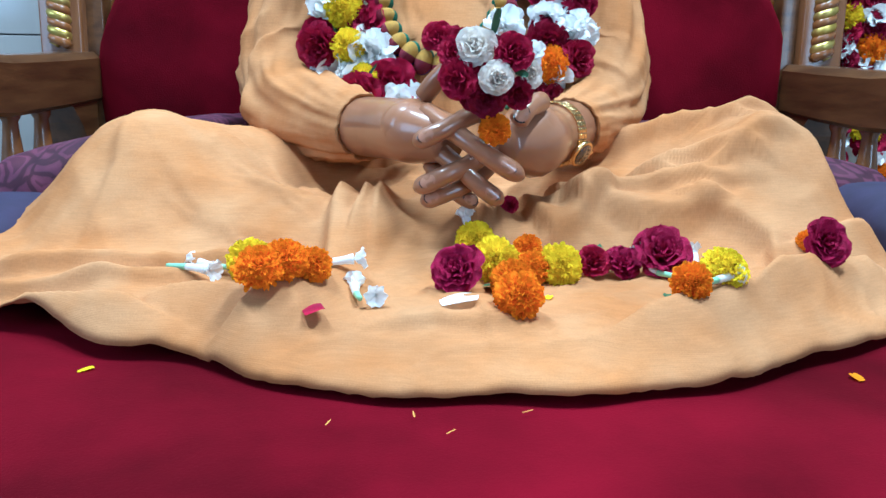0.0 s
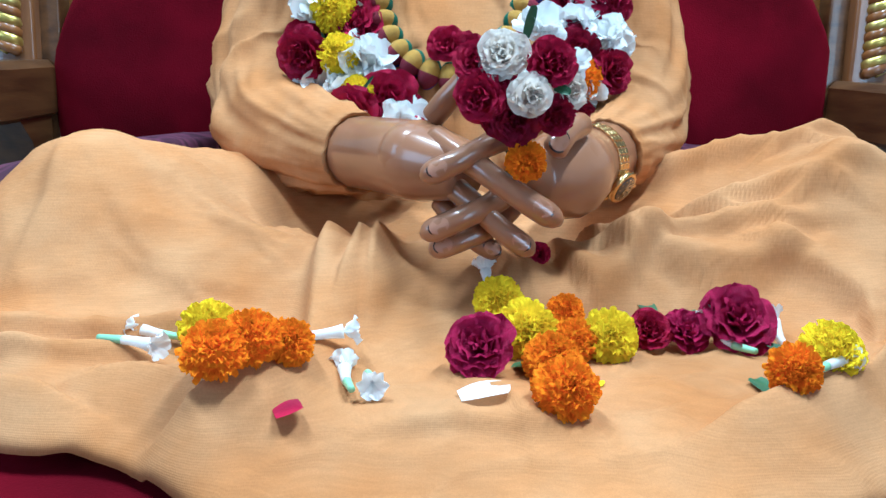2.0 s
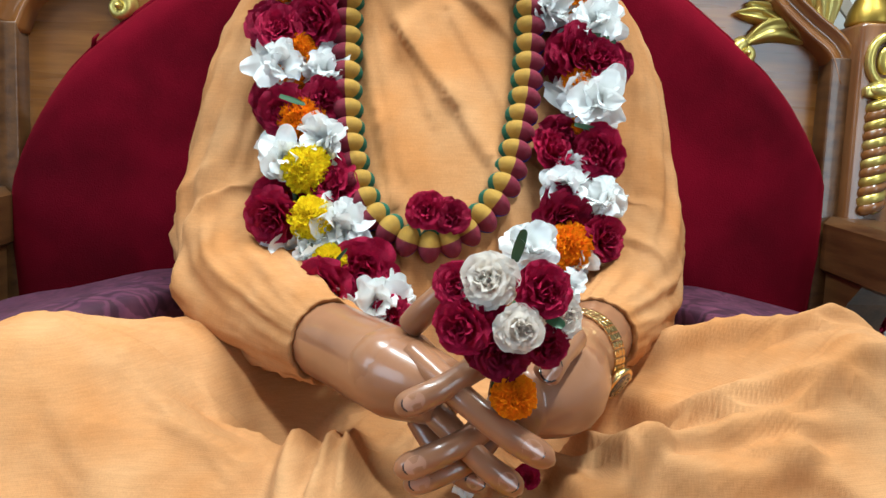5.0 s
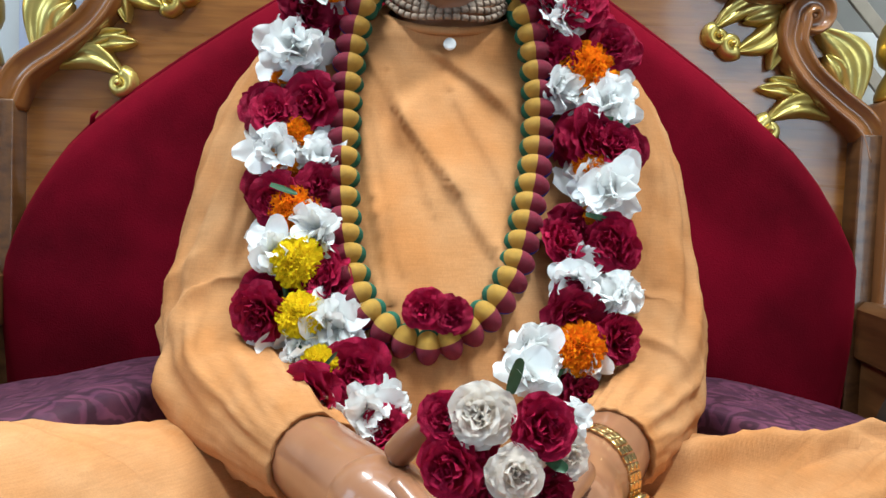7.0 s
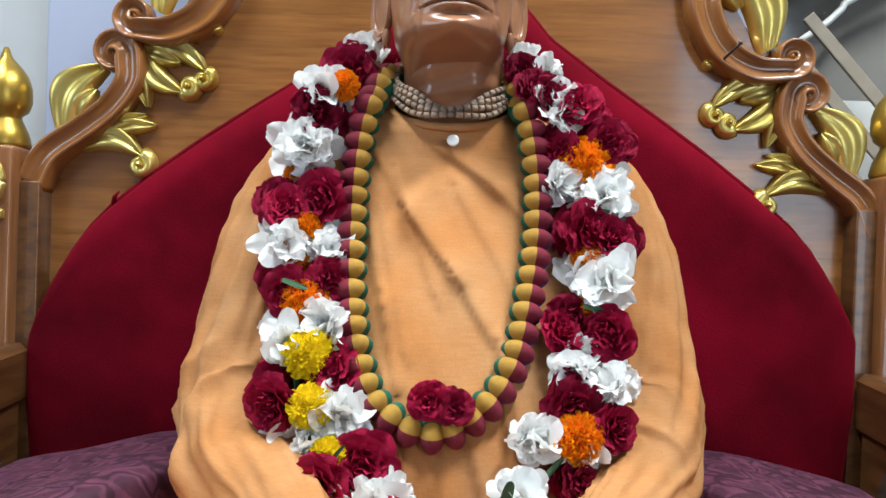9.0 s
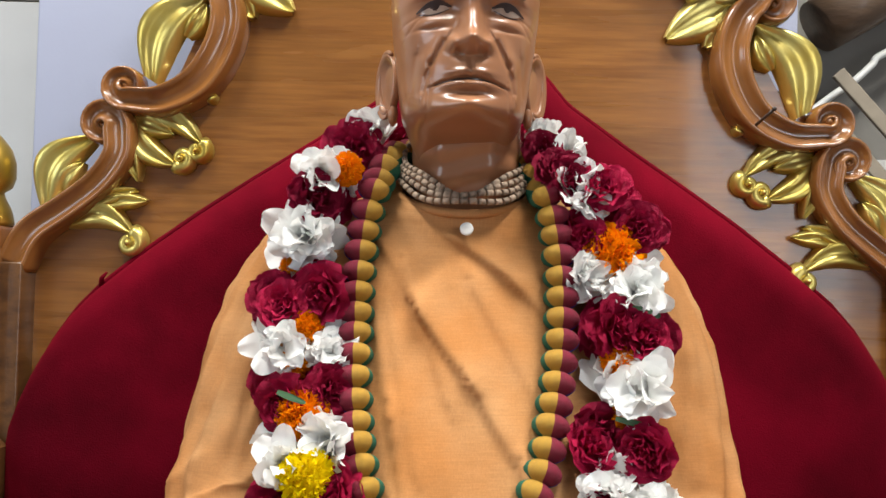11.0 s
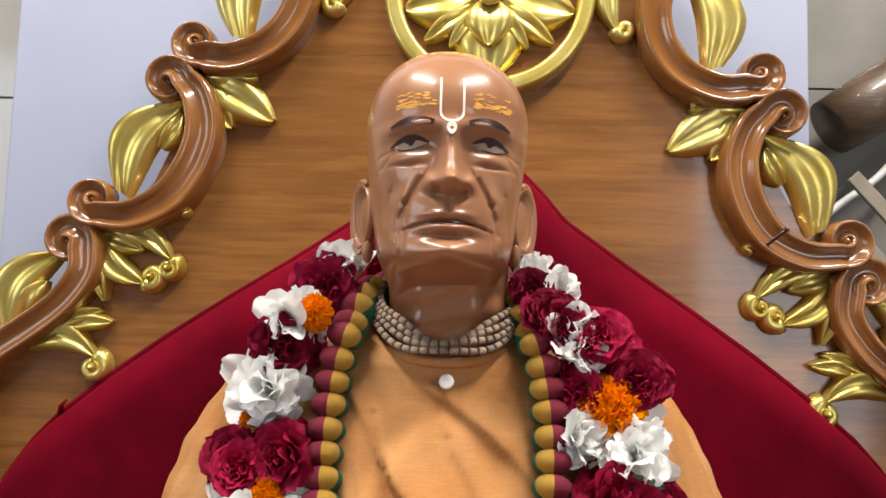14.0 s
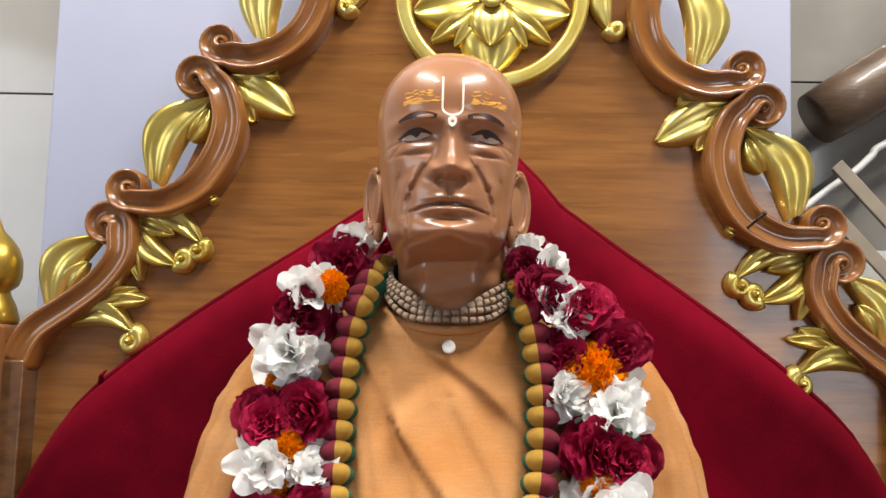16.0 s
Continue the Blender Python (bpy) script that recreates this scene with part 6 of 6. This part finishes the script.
tagged(part("timber_beam", bm, M_log), "round brown timber beam fixed to the tiled wall", "beam", kind="structure")

lattice = thing("lattice_screen", "cream painted wooden diamond lattice screen beside the throne", "screen", (0.75, 0.46, 0.0))
bm = bmesh.new()
box(bm, (0.546, 0.50, 0.0), (0.566, 0.53, 1.30), 0.002)
box(bm, (0.961, 0.50, 0.0), (0.981, 0.53, 1.30), 0.002)
part("stile", bm, M_dark, lattice, smooth=False)
# the bright glare between the slats is put in as a plain white sheet
bm = bmesh.new()
box(bm, (0.566, 0.55, 0.3), (0.961, 0.556, 1.27))
part("backing", bm, M_white, lattice, "white sheet added behind the slats in place of bright glare", smooth=False)
for i in range(11):
    for sgn in (-1, 1):
        bm = bmesh.new()
        box(bm, (-0.27, -0.004, -0.011), (0.27, 0.004, 0.011), 0.002)
        part("slat", bm, M_cream_paint, lattice, smooth=False, at=pose(0.761, 0.512 + 0.005 * sgn, 0.35 + i * 0.085, 0, sgn * 48, 0))

bm = bmesh.new()
tube(bm, smooth_path([(0.50, 0.555, 1.30), (0.58, 0.555, 1.365), (0.625, 0.555, 1.398), (0.652, 0.555, 1.424), (0.672, 0.555, 1.443), (0.80, 0.555, 1.50), (1.2, 0.555, 1.56), (1.6, 0.575, 1.58)], 8), 0.006, 8)
tagged(part("cable", bm, M_cable), "white electric cable running along the tiled wall", "cable")

# another garlanded figure beside the throne, simplified to flowers on a white draped form
stand = thing("garlanded_figure_form", "plain white draped form standing in for another figure, hung with a red and white flower garland", "stand", (0.715, 0.37, 0.0))
bm = bmesh.new()
lathe(bm, [(0.105, 0.0), (0.102, 0.3), (0.098, 0.6), (0.092, 0.80), (0.082, 0.95), (0.055, 1.03), (0.02, 1.05)], (0.715, 0.37, 0), 32)
for v in bm.verts:
    a = math.atan2(v.co.y - 0.37, v.co.x - 0.715)
    k = 1 + 0.06 * math.sin(9 * a + v.co.z * 3)
    v.co.x, v.co.y = 0.715 + (v.co.x - 0.715) * k, 0.37 + (v.co.y - 0.37) * k
part("drape", bm, M_white, stand, "white cloth drape")
for i in range(16):
    t = i / 15
    bloom("rwowryrwrwoyrwrw"[i], (0.640 + 0.012 * math.sin(t * 3), 0.265 - 0.02 * t, 1.06 - 0.38 * t), 0.027, (-0.6, -0.8, 0.1), stand)
    bloom("wrwyrwrowrwryrwo"[i], (0.715 - 0.02 * math.sin(t * 3), 0.255 - 0.02 * t, 1.06 - 0.38 * t), 0.027, (-0.4, -0.8, 0.1), stand)

# ceiling tubes
for x in (-0.75, 0.75):
    bm = bmesh.new()
    box(bm, (x - 0.62, -0.535, 2.90), (x + 0.62, -0.465, 3.0), 0.005)
    tagged(part("tube_light", bm, M_wall, smooth=False), "white fluorescent tube batten fixed under the ceiling", "ceiling light")
